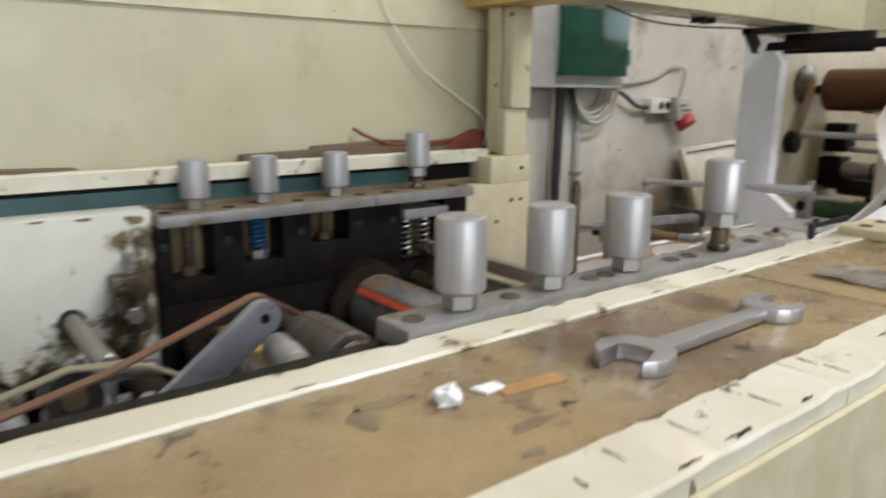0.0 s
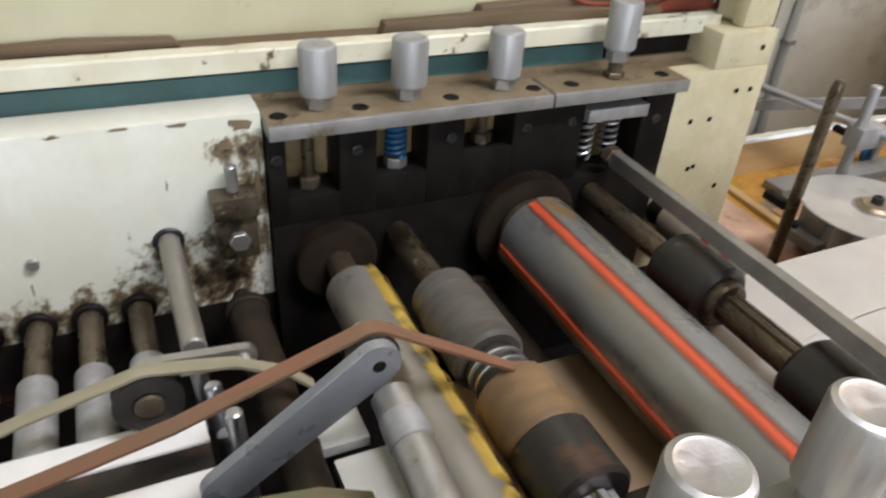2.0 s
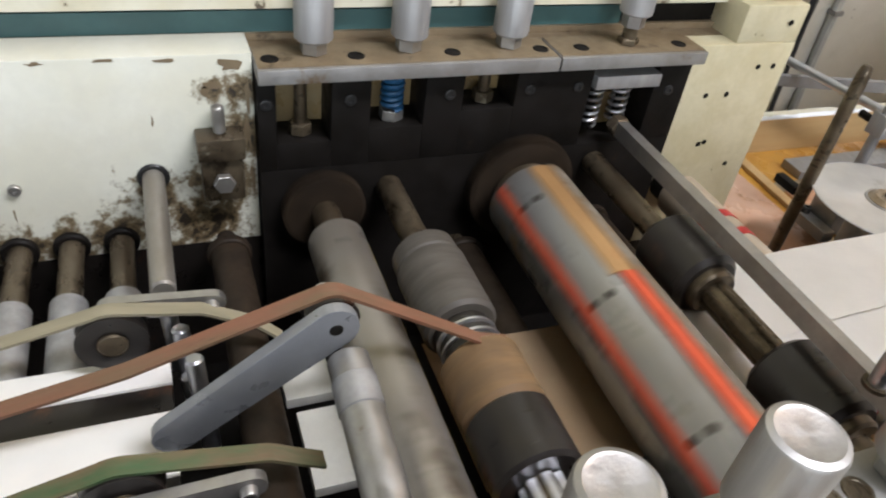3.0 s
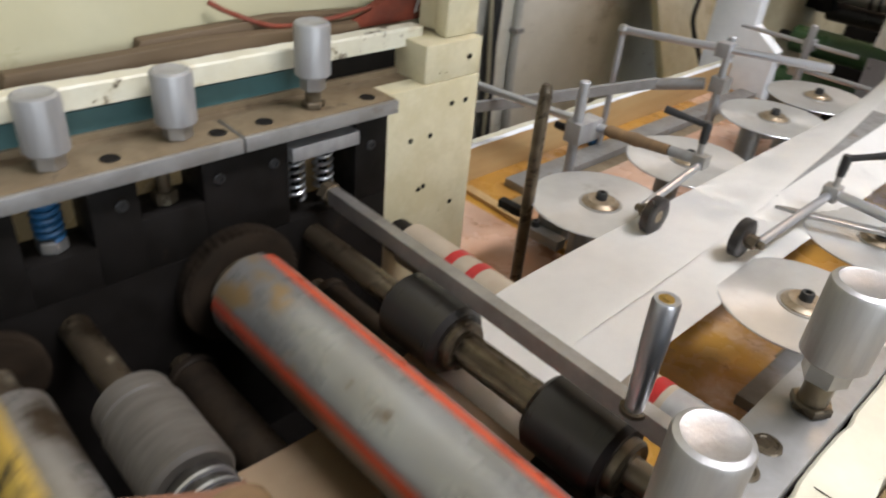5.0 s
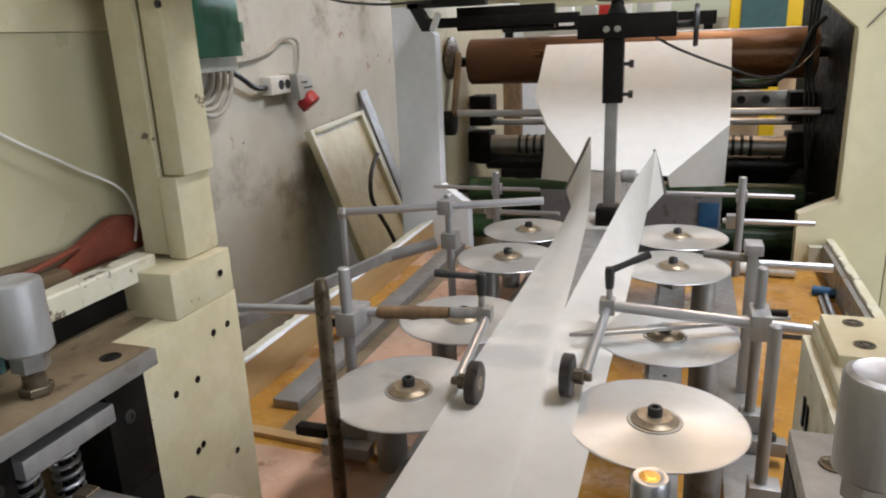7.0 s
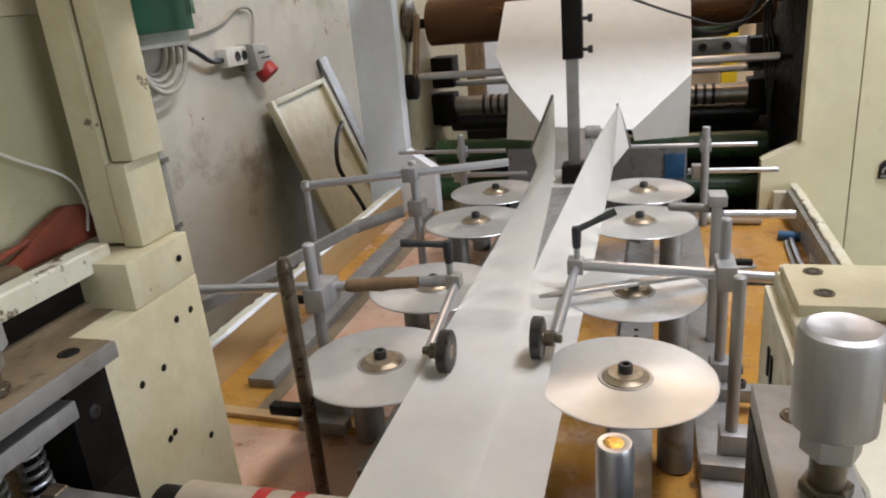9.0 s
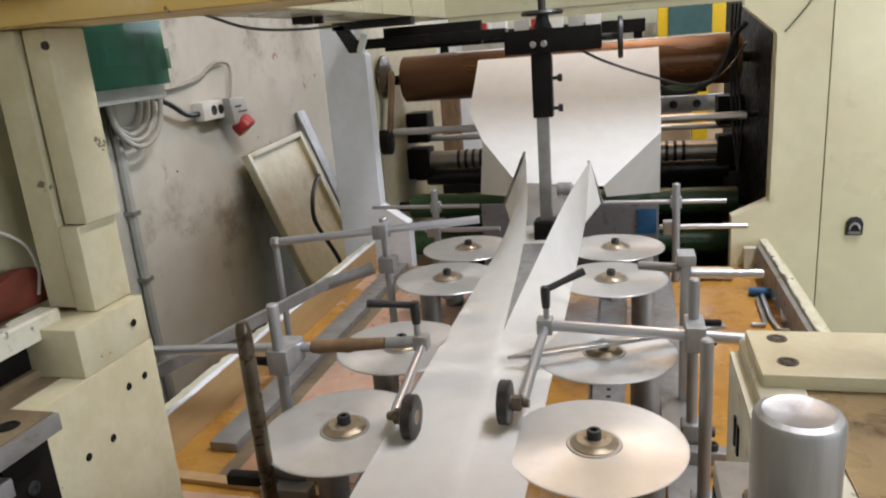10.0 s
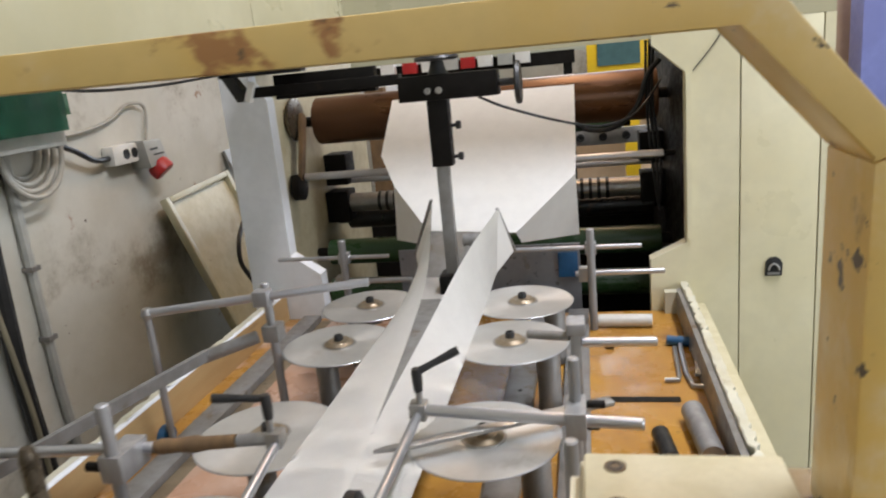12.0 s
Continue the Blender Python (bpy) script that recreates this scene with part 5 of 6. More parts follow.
part("post", rod((-0.715, 1.31, 0.8008), (-0.715, 1.305, 1.022), 0.0062, 18), "alu_old", back_rod)
part("lower_clamp", boxes((-0.727, 1.295, 0.935, -0.702, 1.322, 0.960), bevel=0.003), "grey_steel", back_rod)
part("handle", rod((-0.735, 1.30, 0.944), (-0.81, 1.27, 0.925), 0.0095, 16), "grey_steel", back_rod)
part("foot", boxes((-0.75, 1.28, 0.8008, -0.68, 1.34, 0.822), bevel=0.002), "alu_old", back_rod)
solo("flat_bar", pipe([(-0.962, 0.86, 0.905), (-0.87, 1.03, 0.925), (-0.80, 1.27, 0.93)], 0.004, 4, (0.007, 0.016)), "grey_steel", "long flat grey steel bar along the tray rim", "bar")
solo("blue_ring", lathe([(0.010, 0), (0.017, 0), (0.018, 0.002), (0.018, 0.009), (0.017, 0.011), (0.010, 0.011)], (-0.890, 1.262, 0.806), (-0.86, 1.262, 0.806), 28), "blue", "blue plastic ring beside the rod", "ring")
dark_rod = thing("upright_rod", (-0.673, 0.817, 0.79), "dark oily upright steel rod", "rod")
part("shank", lathe([(0, 0), (0.0066, 0), (0.0070, 0.10), (0.0070, 0.255), (0.0056, 0.2625), (0.004, 0.265), (0, 0.2655)], (-0.673, 0.817, TZ + 0.0003), (-0.673, 0.817, 2), 20), "shaft", dark_rod)
part("lug", boxes((-0.712, 0.812, 0.893, -0.680, 0.823, 0.903), bevel=0.001), "dark_steel", dark_rod)
for x in (-0.27, -0.742):
    t = thing("guide_stand", (x, 1.72, TZ), "thin steel stand with cross rods before the rollers", "stand", "guide stands")
    part("post", rod((x, 1.70, TZ + 0.0003), (x, 1.70, 0.981), 0.0072, 16), "alu_old", t)
    part("cross_rod", rod((x - 0.14, 1.708, 0.945), (x + 0.09, 1.708, 0.944), 0.0042, 12), "chrome", t)
    part("cross_rod", rod((x - 0.03, 1.715, 0.893), (x + 0.13, 1.715, 0.893), 0.0052, 12), "chrome", t)
    part("clamp", clamp(x, 1.705, 0.944, 0.02, 0.022), "alu_old", t)
    part("clamp", clamp(x - 0.012, 1.712, 0.893, 0.022, 0.026), "steel", t)
    tip = (-0.428, 1.648, 1.038) if x > -0.5 else (-0.547, 1.66, 1.058)
    part("fold_wire", rod((-0.407, 1.702, 0.946) if x > -0.5 else (-0.60, 1.71, 0.945), tip, 0.0028, 10), "grey_steel", t)

# tools on the tray
hexkey = thing("hex_key", (-0.12, 1.53, TZ), "hex key with a blue T handle lying on the tray", "tool")
part("handle", rod((-0.148, 1.622, TZ + 0.009), (-0.108, 1.612, TZ + 0.009), 0.0085), "blue", hexkey)
part("shaft", pipe([(-0.128, 1.61, TZ + 0.006), (-0.132, 1.50, TZ + 0.005), (-0.128, 1.452, TZ + 0.005), (-0.10, 1.448, TZ + 0.005)], 0.004, 8), "chrome", hexkey)
solo("hex_key", pipe([(-0.138, 1.60, TZ + 0.0042), (-0.143, 1.49, TZ + 0.0042), (-0.146, 1.474, TZ + 0.0042), (-0.166, 1.474, TZ + 0.0042)], 0.0038, 8), "steel", "bent steel hex key lying on the tray", "tool", "tools on the tray")
solo("small_spanner", prism([(-0.122, 1.475), (-0.110, 1.47), (-0.098, 1.565), (-0.085, 1.575), (-0.092, 1.59), (-0.104, 1.58), (-0.108, 1.585), (-0.118, 1.57), (-0.108, 1.562)], "z", TZ + 0.0095, TZ + 0.0145, 0.001), "steel", "small steel spanner lying on the tray", "tool", "tools on the tray")
solo("black_grip", rod((-0.19, 1.30, TZ + 0.0118), (-0.183, 1.235, TZ + 0.0118), 0.0115), "black", "black rubber tool grip lying on the tray", "tool", "tools on the tray")
solo("metal_sleeve", lathe([(0.0125, 0), (0.015, 0), (0.015, 0.12), (0.0125, 0.12)], (-0.142, 1.355, TZ + 0.0153), (-0.131, 1.2, TZ + 0.0153), 24), "alu_old", "open metal sleeve lying on the tray", "sleeve")
solo("pale_tube", rod((-0.262, 1.715, TZ + 0.0125), (-0.164, 1.71, TZ + 0.0125), 0.012), "white_plastic", "pale plastic tube across the tray", "tube")
solo("lost_screw", rod((-0.252, 1.61, TZ + 0.0042), (-0.238, 1.606, TZ + 0.0042), 0.004), "shaft", "rusty screw lying on the tray", "screw")

# ---- frame at the far end with its rollers ----
gantry = thing("roller_frame", (-0.5, 1.85, 0), "cream sheet metal roller frame with a wide opening", "machine frame")
part("left_column", prism([(-0.995, 0), (-0.835, 0), (-0.835, 0.885), (-0.897, 0.928), (-0.897, 1.255), (-0.93, 1.29), (-0.93, 1.3155), (-0.995, 1.3155)], "y", 1.80, 1.835), "white_paint", gantry)
part("top_beam", boxes((-0.995, 1.80, 1.3160, 0.155, 1.90, 1.60)), "cream_clean", gantry)
part("top_lip", boxes((-0.712, 1.802, 1.300, -0.1485, 1.83, 1.3157)), "cream_clean", gantry)
part("right_column", prism([(-0.158, 0), (-0.158, 0.889), (-0.091, 0.921), (-0.091, 1.238), (-0.148, 1.289), (-0.148, 1.3157), (0.002, 1.3157), (0.002, 0)], "y", 1.80, 1.835), "cabinet", gantry)
part("edge_lip", prism([(-0.0905, 0.93), (-0.0905, 1.232), (-0.082, 1.236), (-0.082, 0.927)], "y", 1.794, 1.7995), "cabinet", gantry)
door = part("door", boxes((0.0045, 1.80, 0.05, 0.1365, 1.86, 1.3157), bevel=0.001), "cabinet", gantry, "cream cabinet door")
part("lock", prism([(0.048, 0.850), (0.078, 0.850), (0.079, 0.874), (0.074, 0.883), (0.066, 0.887), (0.056, 0.885), (0.049, 0.877)], "y", 1.795, 1.7998, 0.0015), "black", door, "black lock plate")
part("lock_pull", pipe([(0.054 + 0.009 * (1 - math.cos(math.pi * i / 8)), 1.792, 0.862 + 0.012 * math.sin(math.pi * i / 8)) for i in range(9)], 0.0022, 8), "steel", door)
part("lock_slot", boxes((0.052, 1.793, 0.853, 0.074, 1.7948, 0.858)), "steel", door)
part("edge_strip", boxes((0.139, 1.80, 0.0, 0.156, 2.4, 1.3157)), "cabinet", gantry)
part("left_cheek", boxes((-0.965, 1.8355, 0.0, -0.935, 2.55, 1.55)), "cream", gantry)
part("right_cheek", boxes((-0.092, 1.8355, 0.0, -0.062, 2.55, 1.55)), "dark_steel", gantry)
part("apron", boxes((-0.69, 1.911, 0.30, -0.2935, 1.917, 0.90)), "blue_grey", gantry, "grey apron plate under the web")
part("cover_box", boxes((-0.340, 1.903, 0.828, -0.2985, 1.9105, 0.882), bevel=0.001), "blue", gantry, "small blue plate on the apron")
# added dark sheet, gives the depth behind the rollers its shade by colour
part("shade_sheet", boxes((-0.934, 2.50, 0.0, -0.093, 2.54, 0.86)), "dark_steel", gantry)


def roller(name, y, z, r, material, label, x0=-0.930, x1=-0.095, ends=0.012):
    t = thing(name, (-0.5, y, z), label, "roller", "web rollers")
    part("tube", cylinder_x(x0 + 0.03, x1 - 0.02, y, z, r, 0.002), material, t)
    part("shaft", cylinder_x(x0 - 0.004, x1 + 0.002, y, z, min(ends, r * 0.7)), "dark_steel", t)
    return t


roller("top_roller", 2.085, 1.187, 0.0555, "copper", "large copper-brown top roller under the paper")
roller("chrome_bar", 1.95, 1.073, 0.0085, "chrome", "bright chrome bar across the frame", ends=0.006)
roller("green_roller", 2.05, 0.868, 0.031, "green_roll", "dark green rubber roller at the frame")
roller("green_roller", 2.03, 0.775, 0.030, "green_roll", "dark green rubber roller at the frame")
banded = roller("banded_roller", 2.18, 0.966, 0.024, "steel", "steel roller with black rings", -0.91, -0.10)
for x in (-0.80, -0.78, -0.76, -0.74, -0.29, -0.27, -0.25, -0.23):
    part("ring", cylinder_x(x, x + 0.008, 2.18, 0.966, 0.026, 0.0005), "black", banded)
roller("dark_roller", 2.22, 0.915, 0.026, "rubber", "black rubber roller in the frame")
roller("chrome_bar", 2.2, 1.022, 0.008, "chrome", "bright chrome bar across the frame", ends=0.006)
roller("green_roller", 2.35, 1.105, 0.018, "green_roll", "short green roller behind the web", -0.40, -0.16)
roller("chrome_bar", 2.4, 1.125, 0.011, "chrome", "bright chrome bar across the frame", ends=0.006)
wheel = thing("hub_disc", (-0.90, 2.085, 1.19), "dark iron end disc beside the top roller", "disc")
part("disc", lathe([(0, 0), (0.05, 0), (0.05, 0.006), (0.02, 0.012), (0, 0.012)], (-0.928, 2.0, 1.20), (0, 2.0, 1.20), 28), "shaft", wheel)
part("lever", link(2.0, 1.20, 1.95, 1.075, 0.014, 0.012, -0.912, -0.904), "rubber_tan", wheel)
part("bearing", lathe([(0, 0), (0.03, 0), (0.03, 0.02), (0.018, 0.024), (0, 0.024)], (-0.928, 1.95, 1.05), (0, 1.95, 1.05), 20), "dark_steel", wheel)
for y, z in ((2.18, 0.966), (2.2, 1.06)):
    solo("bearing_block", boxes((-0.149, y - 0.035, z - 0.035, -0.0925, y + 0.035, z + 0.035), bevel=0.004), "dark_steel", "dark cast bearing block on the frame cheek", "bearing", "bearing blocks")
    solo("bearing_block", boxes((-0.9345, y - 0.035, z - 0.045, -0.875, y + 0.035, z + 0.035), bevel=0.004), "dark_steel", "dark cast bearing block on the frame cheek", "bearing", "bearing blocks")

# former: bar, post and hand wheels
former = thing("former_stand", (-0.5, 1.56, 0.9175), "black former stand with hand wheels over the web", "stand")
part("bar", boxes((-0.815, 1.548, 1.2665, -0.555, 1.574, 1.2835), bevel=0.0015), "dark_steel", former)
part("bar_plate", boxes((-0.775, 1.57, 1.26, -0.60, 1.59, 1.30), bevel=0.0015), "dark_steel", former)
part("head", boxes((-0.556, 1.54, 1.238, -0.398, 1.582, 1.277), bevel=0.002), "dark_steel", former)
part("post", boxes((-0.5135, 1.547, 1.132, -0.480, 1.574, 1.2378), bevel=0.002), "dark_steel", former)
part("lower_post", boxes((-0.5085, 1.552, 0.95, -0.4885, 1.570, 1.132), bevel=0.001), "grey_steel", former)
part("foot", boxes((-0.520, 1.54, 0.9175, -0.482, 1.585, 0.9498), bevel=0.002), "dark_steel", former)
part("plow", prism([(1.53, 0.918), (1.50, 0.9175), (1.55, 0.96), (1.59, 1.01), (1.60, 0.96), (1.59, 0.918)], "x", -0.478, -0.470), "grey_steel", former)
part("plow_knob", rod((-0.481, 1.585, 1.0), (-0.455, 1.585, 1.0), 0.012), "alu_old", former)
part("spindle", rod((-0.4935, 1.56, 1.2772), (-0.4935, 1.56, 1.36), 0.0065), "black", former)
part("wheel_hub", lathe([(0.0065, 0), (0.017, 0), (0.012, 0.010), (0.010, 0.020), (0.0065, 0.020)], (-0.4935, 1.56, 1.2775), (-0.4935, 1.56, 2), 20), "black", former)
part("hand_wheel", lathe([(0.027, 0.0), (0.033, 0.001), (0.036, 0.004), (0.033, 0.0085), (0.027, 0.0075), (0.010, 0.004), (0.010, 0.001)], (-0.4935, 1.56, 1.2975), (-0.4935, 1.56, 2), 32), "black", former)
part("side_spindle", rod((-0.398, 1.56, 1.256), (-0.372, 1.56, 1.256), 0.006), "black", former)
part("side_wheel", lathe([(0, 0), (0.032, 0), (0.034, 0.003), (0.032, 0.008), (0, 0.006)], (-0.372, 1.56, 1.254), (0, 1.56, 1.254), 28), "black", former)
for z in (1.196, 1.146):
    part("thumb_screw", lathe([(0, 0), (0.003, 0), (0.003, 0.008), (0.0065, 0.009), (0.0065, 0.016), (0, 0.016)], (-0.4798, 1.56, z), (0, 1.56, z), 16), "black", former)
for x in (-0.508, -0.49):
    part("bolt", socket_screw((x, 1.5398, 1.253), (x, 1.536, 1.253), 0.0052), "steel", former)
part("hanger", prism([(-0.815, 1.262), (-0.835, 1.262), (-0.862, 1.31), (-0.862, 1.3155), (-0.845, 1.3155), (-0.825, 1.282), (-0.815, 1.2835)], "y", 1.55, 1.572, 0.001), "black", former)
part("bar_link", boxes((-0.862, 1.55, 1.3020, -0.716, 1.572, 1.3155)), "black", former)
solo("sensor", pipe([(-0.812, 1.545, 1.262), (-0.80, 1.545, 1.292)], 0.006, 4, (0.010, 0.012)), "white_plastic", "small white sensor clipped to the former bar", "sensor")
solo("black_cable", pipe(smooth_line([(-0.43, 1.55, 1.2375), (-0.39, 1.58, 1.215), (-0.31, 1.66, 1.18), (-0.24, 1.78, 1.155), (-0.17, 1.9, 1.165), (-0.115, 1.99, 1.22)]), 0.0022), "black", "thin black cable sagging before the web", "cable")
solo("black_hose", pipe(smooth_line([(-0.30, 2.0, 1.145), (-0.26, 2.0, 1.125), (-0.21, 2.0, 1.128), (-0.165, 2.0, 1.165), (-0.14, 2.0, 1.23), (-0.115, 2.0, 1.26)]), 0.0055), "black", "thick black hose looping in the frame", "hose")
for k in range(3):
    solo("black_cable", pipe(smooth_line([(-0.125 - 0.008 * k, 2.02, 1.30), (-0.13 - 0.006 * k, 2.02, 1.18), (-0.115 - 0.009 * k, 2.02, 1.05), (-0.12, 2.02, 0.94)]), 0.003), "black", "black cable running down the frame cheek", "cable")
solo("thin_wire", pipe(smooth_line([(0.10, 1.797, 1.60), (0.02, 1.797, 1.40), (-0.03, 1.797, 1.30), (-0.078, 1.797, 1.238)]), 0.001), "black", "thin dark wire over the cabinet", "wire")

# beyond the rollers
panel = thing("control_box", (-0.12, 3.0, 1.2), "yellow control box with a dark screen behind the rollers", "box")
part("case", boxes((-0.26, 2.98, 1.21, 0.01, 3.1, 1.36), bevel=0.004), "yellow_panel", panel)
part("screen", boxes((-0.225, 2.974, 1.235, -0.085, 2.9795, 1.33)), "teal", panel)
part("stand", boxes((-0.14, 3.0, 0.0, -0.09, 3.05, 1.2095)), "yellow_panel", panel)
bench = thing("far_machine", (-0.6, 3.3, 0), "pale far machine with trays behind the rollers", "machine")
part("body", boxes((-1.0, 3.2, 0.0, -0.35, 3.6, 0.95), bevel=0.004), "white_paint", bench)
part("shelf", boxes((-1.05, 3.1, 1.05, -0.35, 3.5, 1.07), bevel=0.002), "steel", bench)
for x in (-0.92, -0.48):
    part("upright", boxes((x, 3.3, 0.951, x + 0.04, 3.34, 1.0495)), "dark_steel", bench)
part("bar", boxes((-1.05, 3.0, 1.255, -0.3, 3.03, 1.30)), "dark_steel", bench)
for k, (x, c) in enumerate(((-0.98, "white_plastic"), (-0.90, "red"), (-0.83, "white_plastic"), (-0.75, "grey_plastic"), (-0.69, "red"), (-0.63, "white_plastic"), (-0.56, "grey_plastic"), (-0.50, "white_plastic"))):
    part("switch", boxes((x, 2.96, 1.27, x + 0.05, 2.999, 1.34), bevel=0.002), c, bench)
for x in (-1.04, -0.34):
    part("leg", boxes((x, 3.01, 0.0, x + 0.03, 3.03, 1.2549)), "dark_steel", bench)
# white panel added to stand for the bright clutter beyond the rollers
panel = thing("far_cabinet", (-0.86, 2.9, 0), "white panel with a dark bracket, added for the bright clutter behind the rollers", "cabinet")
part("sheet", boxes((-1.12, 2.90, 0.0, -0.70, 2.98, 1.235), bevel=0.003), "white_paint", panel)
part("bracket", boxes((-0.86, 2.885, 1.10, -0.78, 2.8995, 1.125), (-0.865, 2.885, 1.075, -0.85, 2.8995, 1.135), (-0.79, 2.885, 1.125, -0.775, 2.8995, 1.15), bevel=0.002), "dark_steel", panel)
part("side_post", boxes((-1.02, 2.86, 0.0, -0.95, 2.8995, 1.235), bevel=0.002), "rubber_tan", panel)
rack = thing("far_rack", (-0.2, 2.75, 0), "steel rack with a row of dark knobs behind the rollers", "rack")
part("plate", boxes((-0.42, 2.74, 1.0, 0.06, 2.76, 1.05), bevel=0.002), "steel", rack)
part("upright", boxes((-0.44, 2.745, 0.0, -0.421, 2.765, 1.20), bevel=0.002), "dark_steel", rack)
part("upright", boxes((0.061, 2.745, 0.0, 0.08, 2.765, 1.20), bevel=0.002), "dark_steel", rack)
part("tube", cylinder_x(-0.4205, 0.0605, 2.755, 1.165, 0.022), "white_plastic", rack, "pale tube")
part("board", boxes((-0.4205, 2.745, 1.085, 0.0605, 2.763, 1.128), bevel=0.002), "tape", rack, "orange-brown board")
for k in range(6):
    part("knob", socket_screw((-0.36 + 0.07 * k, 2.7398, 1.026), (-0.36 + 0.07 * k, 2.72, 1.026), 0.013), "black", rack)
solo("brown_crate", boxes((-0.34, 3.2, 0.0, 0.05, 3.6, 1.10), bevel=0.006), "tan_paper", "brown cardboard stack behind the rollers", "crate")
solo("blue_post", boxes((0.80, 3.6, 0.0, 1.15, 3.75, 3.49), bevel=0.006), "blue_wall", "blue-violet painted post beside the cabinet", "post")
solo("rusty_cabinet", boxes((0.35, 4.0, 0.0, 0.95, 4.5, 1.45), bevel=0.01), "tan_paper", "brown cabinet standing far behind", "cabinet")

# ---- west wall ----
WX = -1.62
dist = thing("fuse_box", (WX, 2.0, 1.19), "grey wall fuse box with a green clear door", "box")
part("case", boxes((WX + 0.0002, 1.56, 1.187, WX + 0.10, 1.985, 1.56), bevel=0.006), "grey_plastic", dist)
part("inside", boxes((WX + 0.1005, 1.66, 1.235, WX + 0.106, 1.965, 1.53)), "white_plastic", dist)
for k in range(2):
    for j in range(7):
        part("breaker", boxes((WX + 0.1063, 1.69 + 0.036 * j, 1.28 + 0.12 * k, WX + 0.118, 1.722 + 0.036 * j, 1.35 + 0.12 * k), bevel=0.001), "black" if (j + k) % 3 else "grey_plastic", dist)
part("door", boxes((WX + 0.121, 1.655, 1.224, WX + 0.127, 1.97, 1.54), bevel=0.002), "green_clear", dist, "green clear plastic door")
for z in (1.26, 1.44):
    part("hinge", boxes((WX + 0.1005, 1.971, z, WX + 0.127, 1.985, z + 0.05)), "dark_panel", dist)
for k in range(4):
    r = 0.06 + 0.014 * k
    solo("cable_coil", pipe([(WX + 0.02 + 0.012 * k, 1.91 + r * math.sin(a) * 1.0, 1.186 - abs(r * math.cos(a)) * 1.1) for a in [math.pi * (-0.5 + i / 14) for i in range(15)]], 0.007), "cable", "loop of grey cable under the fuse box", "cable", "cable loops")
out = thing("wall_socket", (WX, 2.35, 1.125), "white double wall socket", "socket")
part("case", boxes((WX + 0.0002, 2.232, 1.099, WX + 0.04, 2.348, 1.155), bevel=0.006), "white_plastic", out)
for y in (2.29, 2.328):
    part("inlet", lathe([(0, 0), (0.015, 0), (0.0145, 0.002), (0.011, 0.001), (0, 0.001)], (WX + 0.0402, y, 1.127), (0, y, 1.127), 20), "black", out)
cee = thing("power_socket", (WX, 2.47, 1.08), "grey industrial power socket with a red lid", "socket")
part("case", prism([(2.345, 1.158), (2.435, 1.153), (2.462, 1.085), (2.36, 1.072)], "x", WX + 0.0002, WX + 0.065, 0.006), "grey_plastic", cee)
part("lid", lathe([(0, 0), (0.032, 0), (0.036, 0.01), (0.036, 0.034), (0.032, 0.038), (0, 0.038)], (WX + 0.045, 2.418, 1.080), (WX + 0.085, 2.428, 1.03), 24), "red", cee, "red lid")
part("writing", boxes((WX + 0.0652, 2.37, 1.125, WX + 0.0658, 2.41, 1.131), (WX + 0.0652, 2.385, 1.108, WX + 0.0658, 2.44, 1.113)), "black", cee)
solo("dark_cable", pipe(smooth_line([(WX + 0.03, 1.98, 1.205), (WX + 0.035, 2.08, 1.165), (WX + 0.03, 2.16, 1.128), (WX + 0.02, 2.24, 1.122)]), 0.008), "black", "black cable from the fuse box to the socket", "cable")
solo("grey_wire", pipe(smooth_line([(WX + 0.02, 1.98, 1.215), (WX + 0.012, 2.12, 1.205), (WX + 0.01, 2.28, 1.225), (WX + 0.012, 2.38, 1.265), (WX + 0.02, 2.45, 1.25), (WX + 0.025, 2.42, 1.15)]), 0.005), "cable", "grey wire looping over the socket", "wire")
solo("conduit", pipe([(WX + 0.014, 1.87, 1.195), (WX + 0.014, 1.87, 0.6), (WX + 0.014, 1.90, 0.1)], 0.013), "grey_plastic", "grey conduit pipe down the wall", "pipe", "conduits")
solo("conduit", pipe([(WX + 0.03, 1.76, 1.19), (WX + 0.025, 1.75, 0.7), (WX + 0.025, 1.78, 0.1)], 0.02), "black", "black cable bundle down the wall", "pipe", "conduits")
for z in (0.9, 0.72):
    solo("pipe_clip", boxes((WX + 0.0002, 1.855, z, WX + 0.03, 1.885, z + 0.012)), "grey_steel", "small clip round the conduit", "clip", "pipe clips")
solo("yellow_cable", pipe(smooth_line([(WX + 0.06, 1.70, 1.186), (WX + 0.05, 1.705, 0.90), (WX + 0.045, 1.722, 0.757), (WX + 0.04, 1.745, 0.54), (WX + 0.04, 1.76, 0.02)]), 0.006), "belt_olive", "thin dull yellow cable down the wall", "cable")
lean = thing("leaning_panel", (-1.5, 2.75, 0), "cream framed metal panel leaning on the wall", "panel")


def tilted(bm):
    m = Matrix.Translation((-1.585, 2.412, 0.962)) @ Matrix.Rotation(radians(-19), 4, "Y") @ Matrix.Rotation(radians(3), 4, "X")
    bmesh.ops.transform(bm, matrix=m, verts=bm.verts)
    return bm


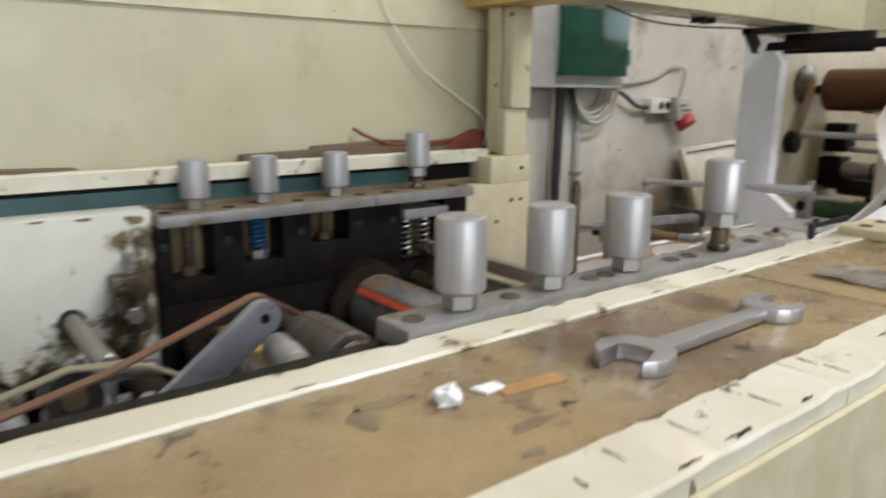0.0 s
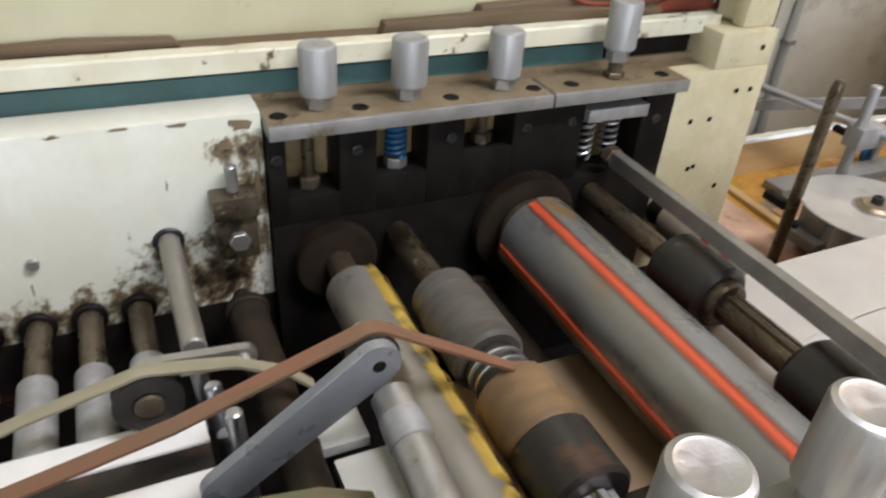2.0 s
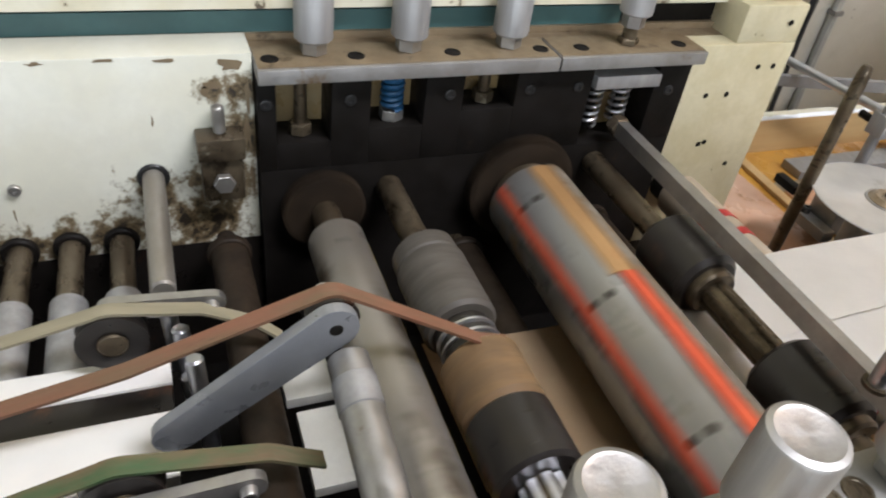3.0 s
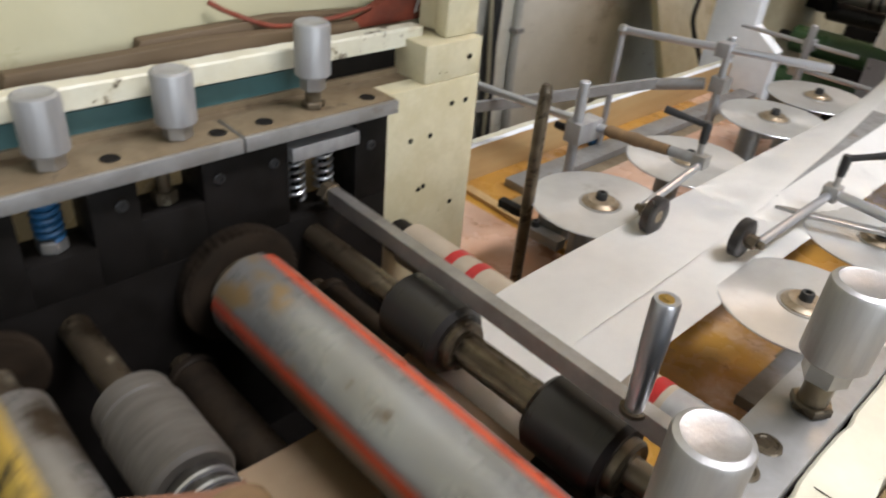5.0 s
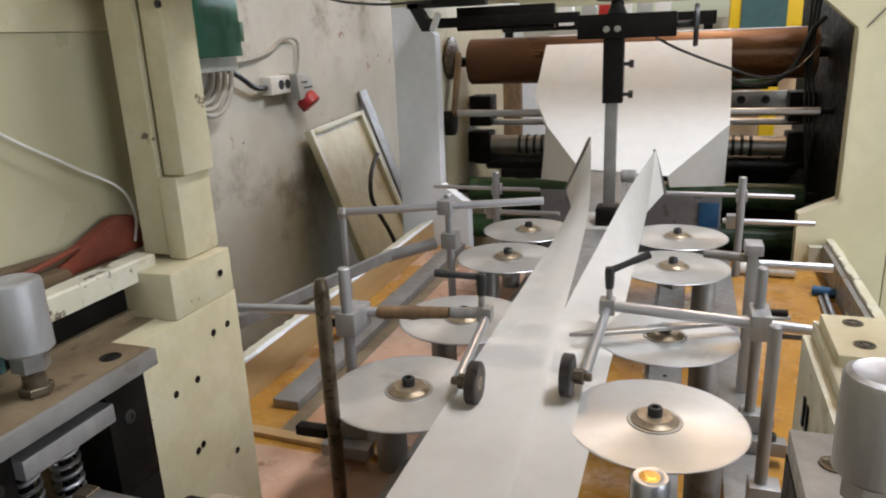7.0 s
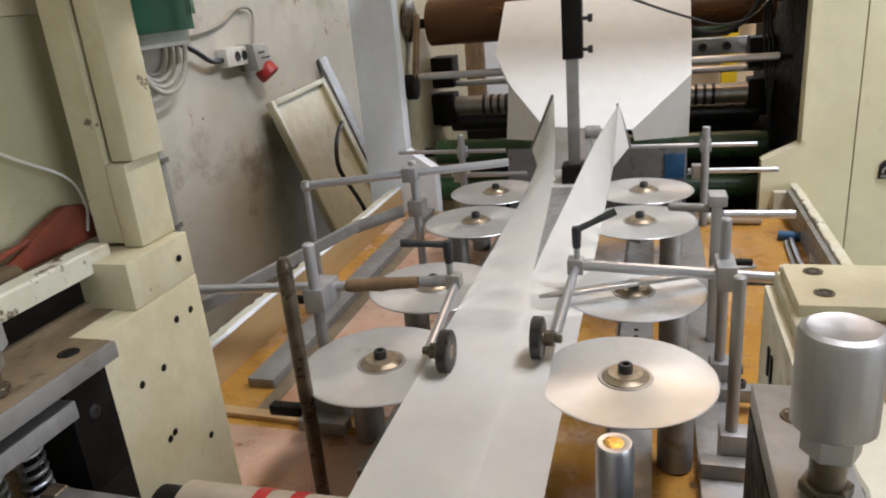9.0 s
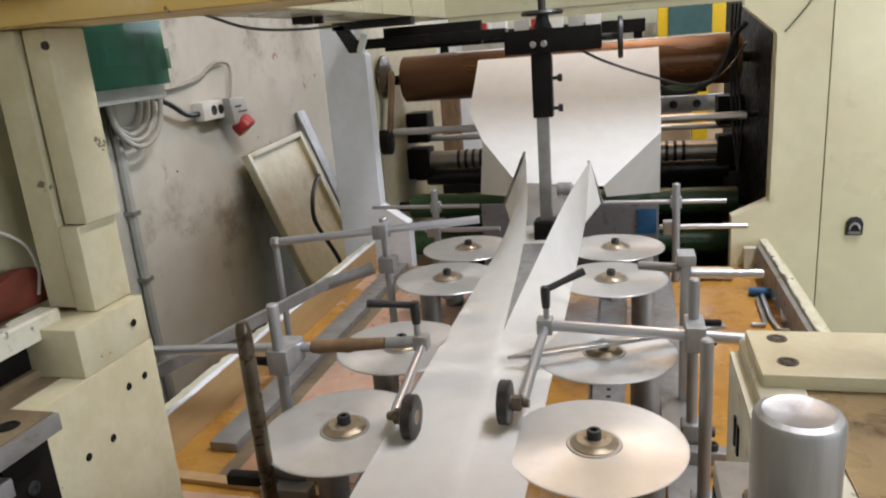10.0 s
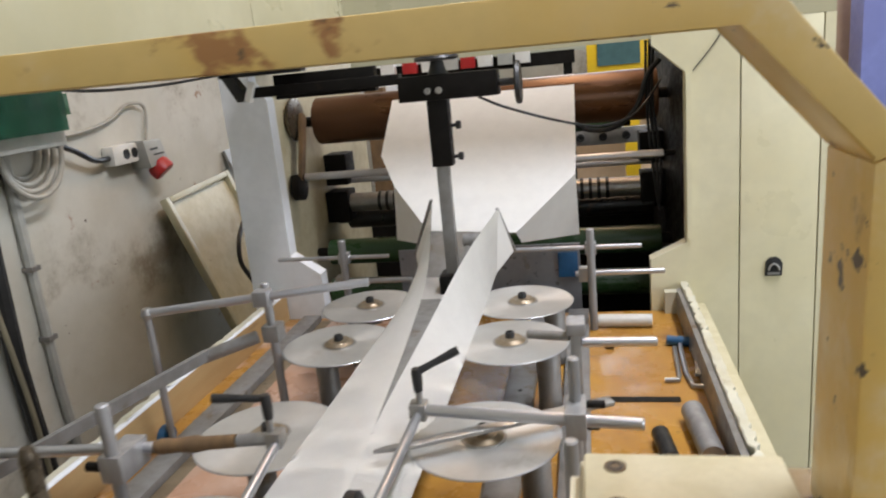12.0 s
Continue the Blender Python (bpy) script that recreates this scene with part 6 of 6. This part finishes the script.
part("sheet", tilted(boxes((0.0, 0.02, -1.0, 0.008, 0.41, -0.02))), "cream", lean)
for spec in ((0.0, -0.002, -1.0, 0.026, 0.0195, 0.0), (0.0, 0.4105, -1.0, 0.026, 0.435, 0.0), (0.0, 0.0197, -0.0195, 0.026, 0.4103, 0.0), (0.0, 0.0197, -1.0, 0.026, 0.4103, -0.97)):
    part("edge", tilted(boxes(spec, bevel=0.003)), "cream_clean", lean)
solo("steel_strip", tilted(boxes((0.0, 0.50, -1.04, 0.012, 0.57, 0.07), bevel=0.002)), "grey_steel", "dark grey steel strip leaning on the wall", "strip")
solo("dark_cable", pipe(smooth_line([(-1.46, 2.72, 0.84), (-1.45, 2.66, 0.822), (-1.43, 2.58, 0.785), (-1.42, 2.55, 0.72), (-1.41, 2.575, 0.66), (-1.37, 2.62, 0.53), (-1.32, 2.64, 0.3), (-1.26, 2.66, 0.015)]), 0.008), "black", "black cable hanging beside the panel", "cable")
tagged(part("baseboard", boxes((WX + 0.0002, -3.0, 0.0, WX + 0.012, 6.0, 0.08)), "concrete"), "grey skirting along the wall", "trim", kind="structure")
for x, y in ((0.45, 1.25), (-0.3, 3.2)):
    t = thing("ceiling_lamp", (x, y, 3.45), "long fluorescent ceiling lamp", "lamp", "ceiling lamps")
    part("case", boxes((x - 0.14, y - 1.25, 3.42, x + 0.14, y + 1.25, 3.499), bevel=0.005), "white_plastic", t)

# ---- what moves ----
BEAT = 0.351


def turned(t, dwell):
    """Turns made at t: a beat with a slow and a fast half."""
    u = (t - 2.45) / BEAT
    return 360 * (u - dwell * math.sin(2 * math.pi * u) / (2 * math.pi))


def motions():
    times = [i / FPS for i in range(int(12.0 * FPS) + 1)]
    for ob, ratio, dwell in ((drum, 0.5, 0.75), (knife, 1.0, 0.75), (pull, 0.8, 0.0), (press, 0.8, 0.0), (guide, 0.7, 0.0)):
        at = ob.location.copy()
        walk(ob, [(t, pose(*at, ratio * turned(t, dwell) % 360)) for t in times])


motions()
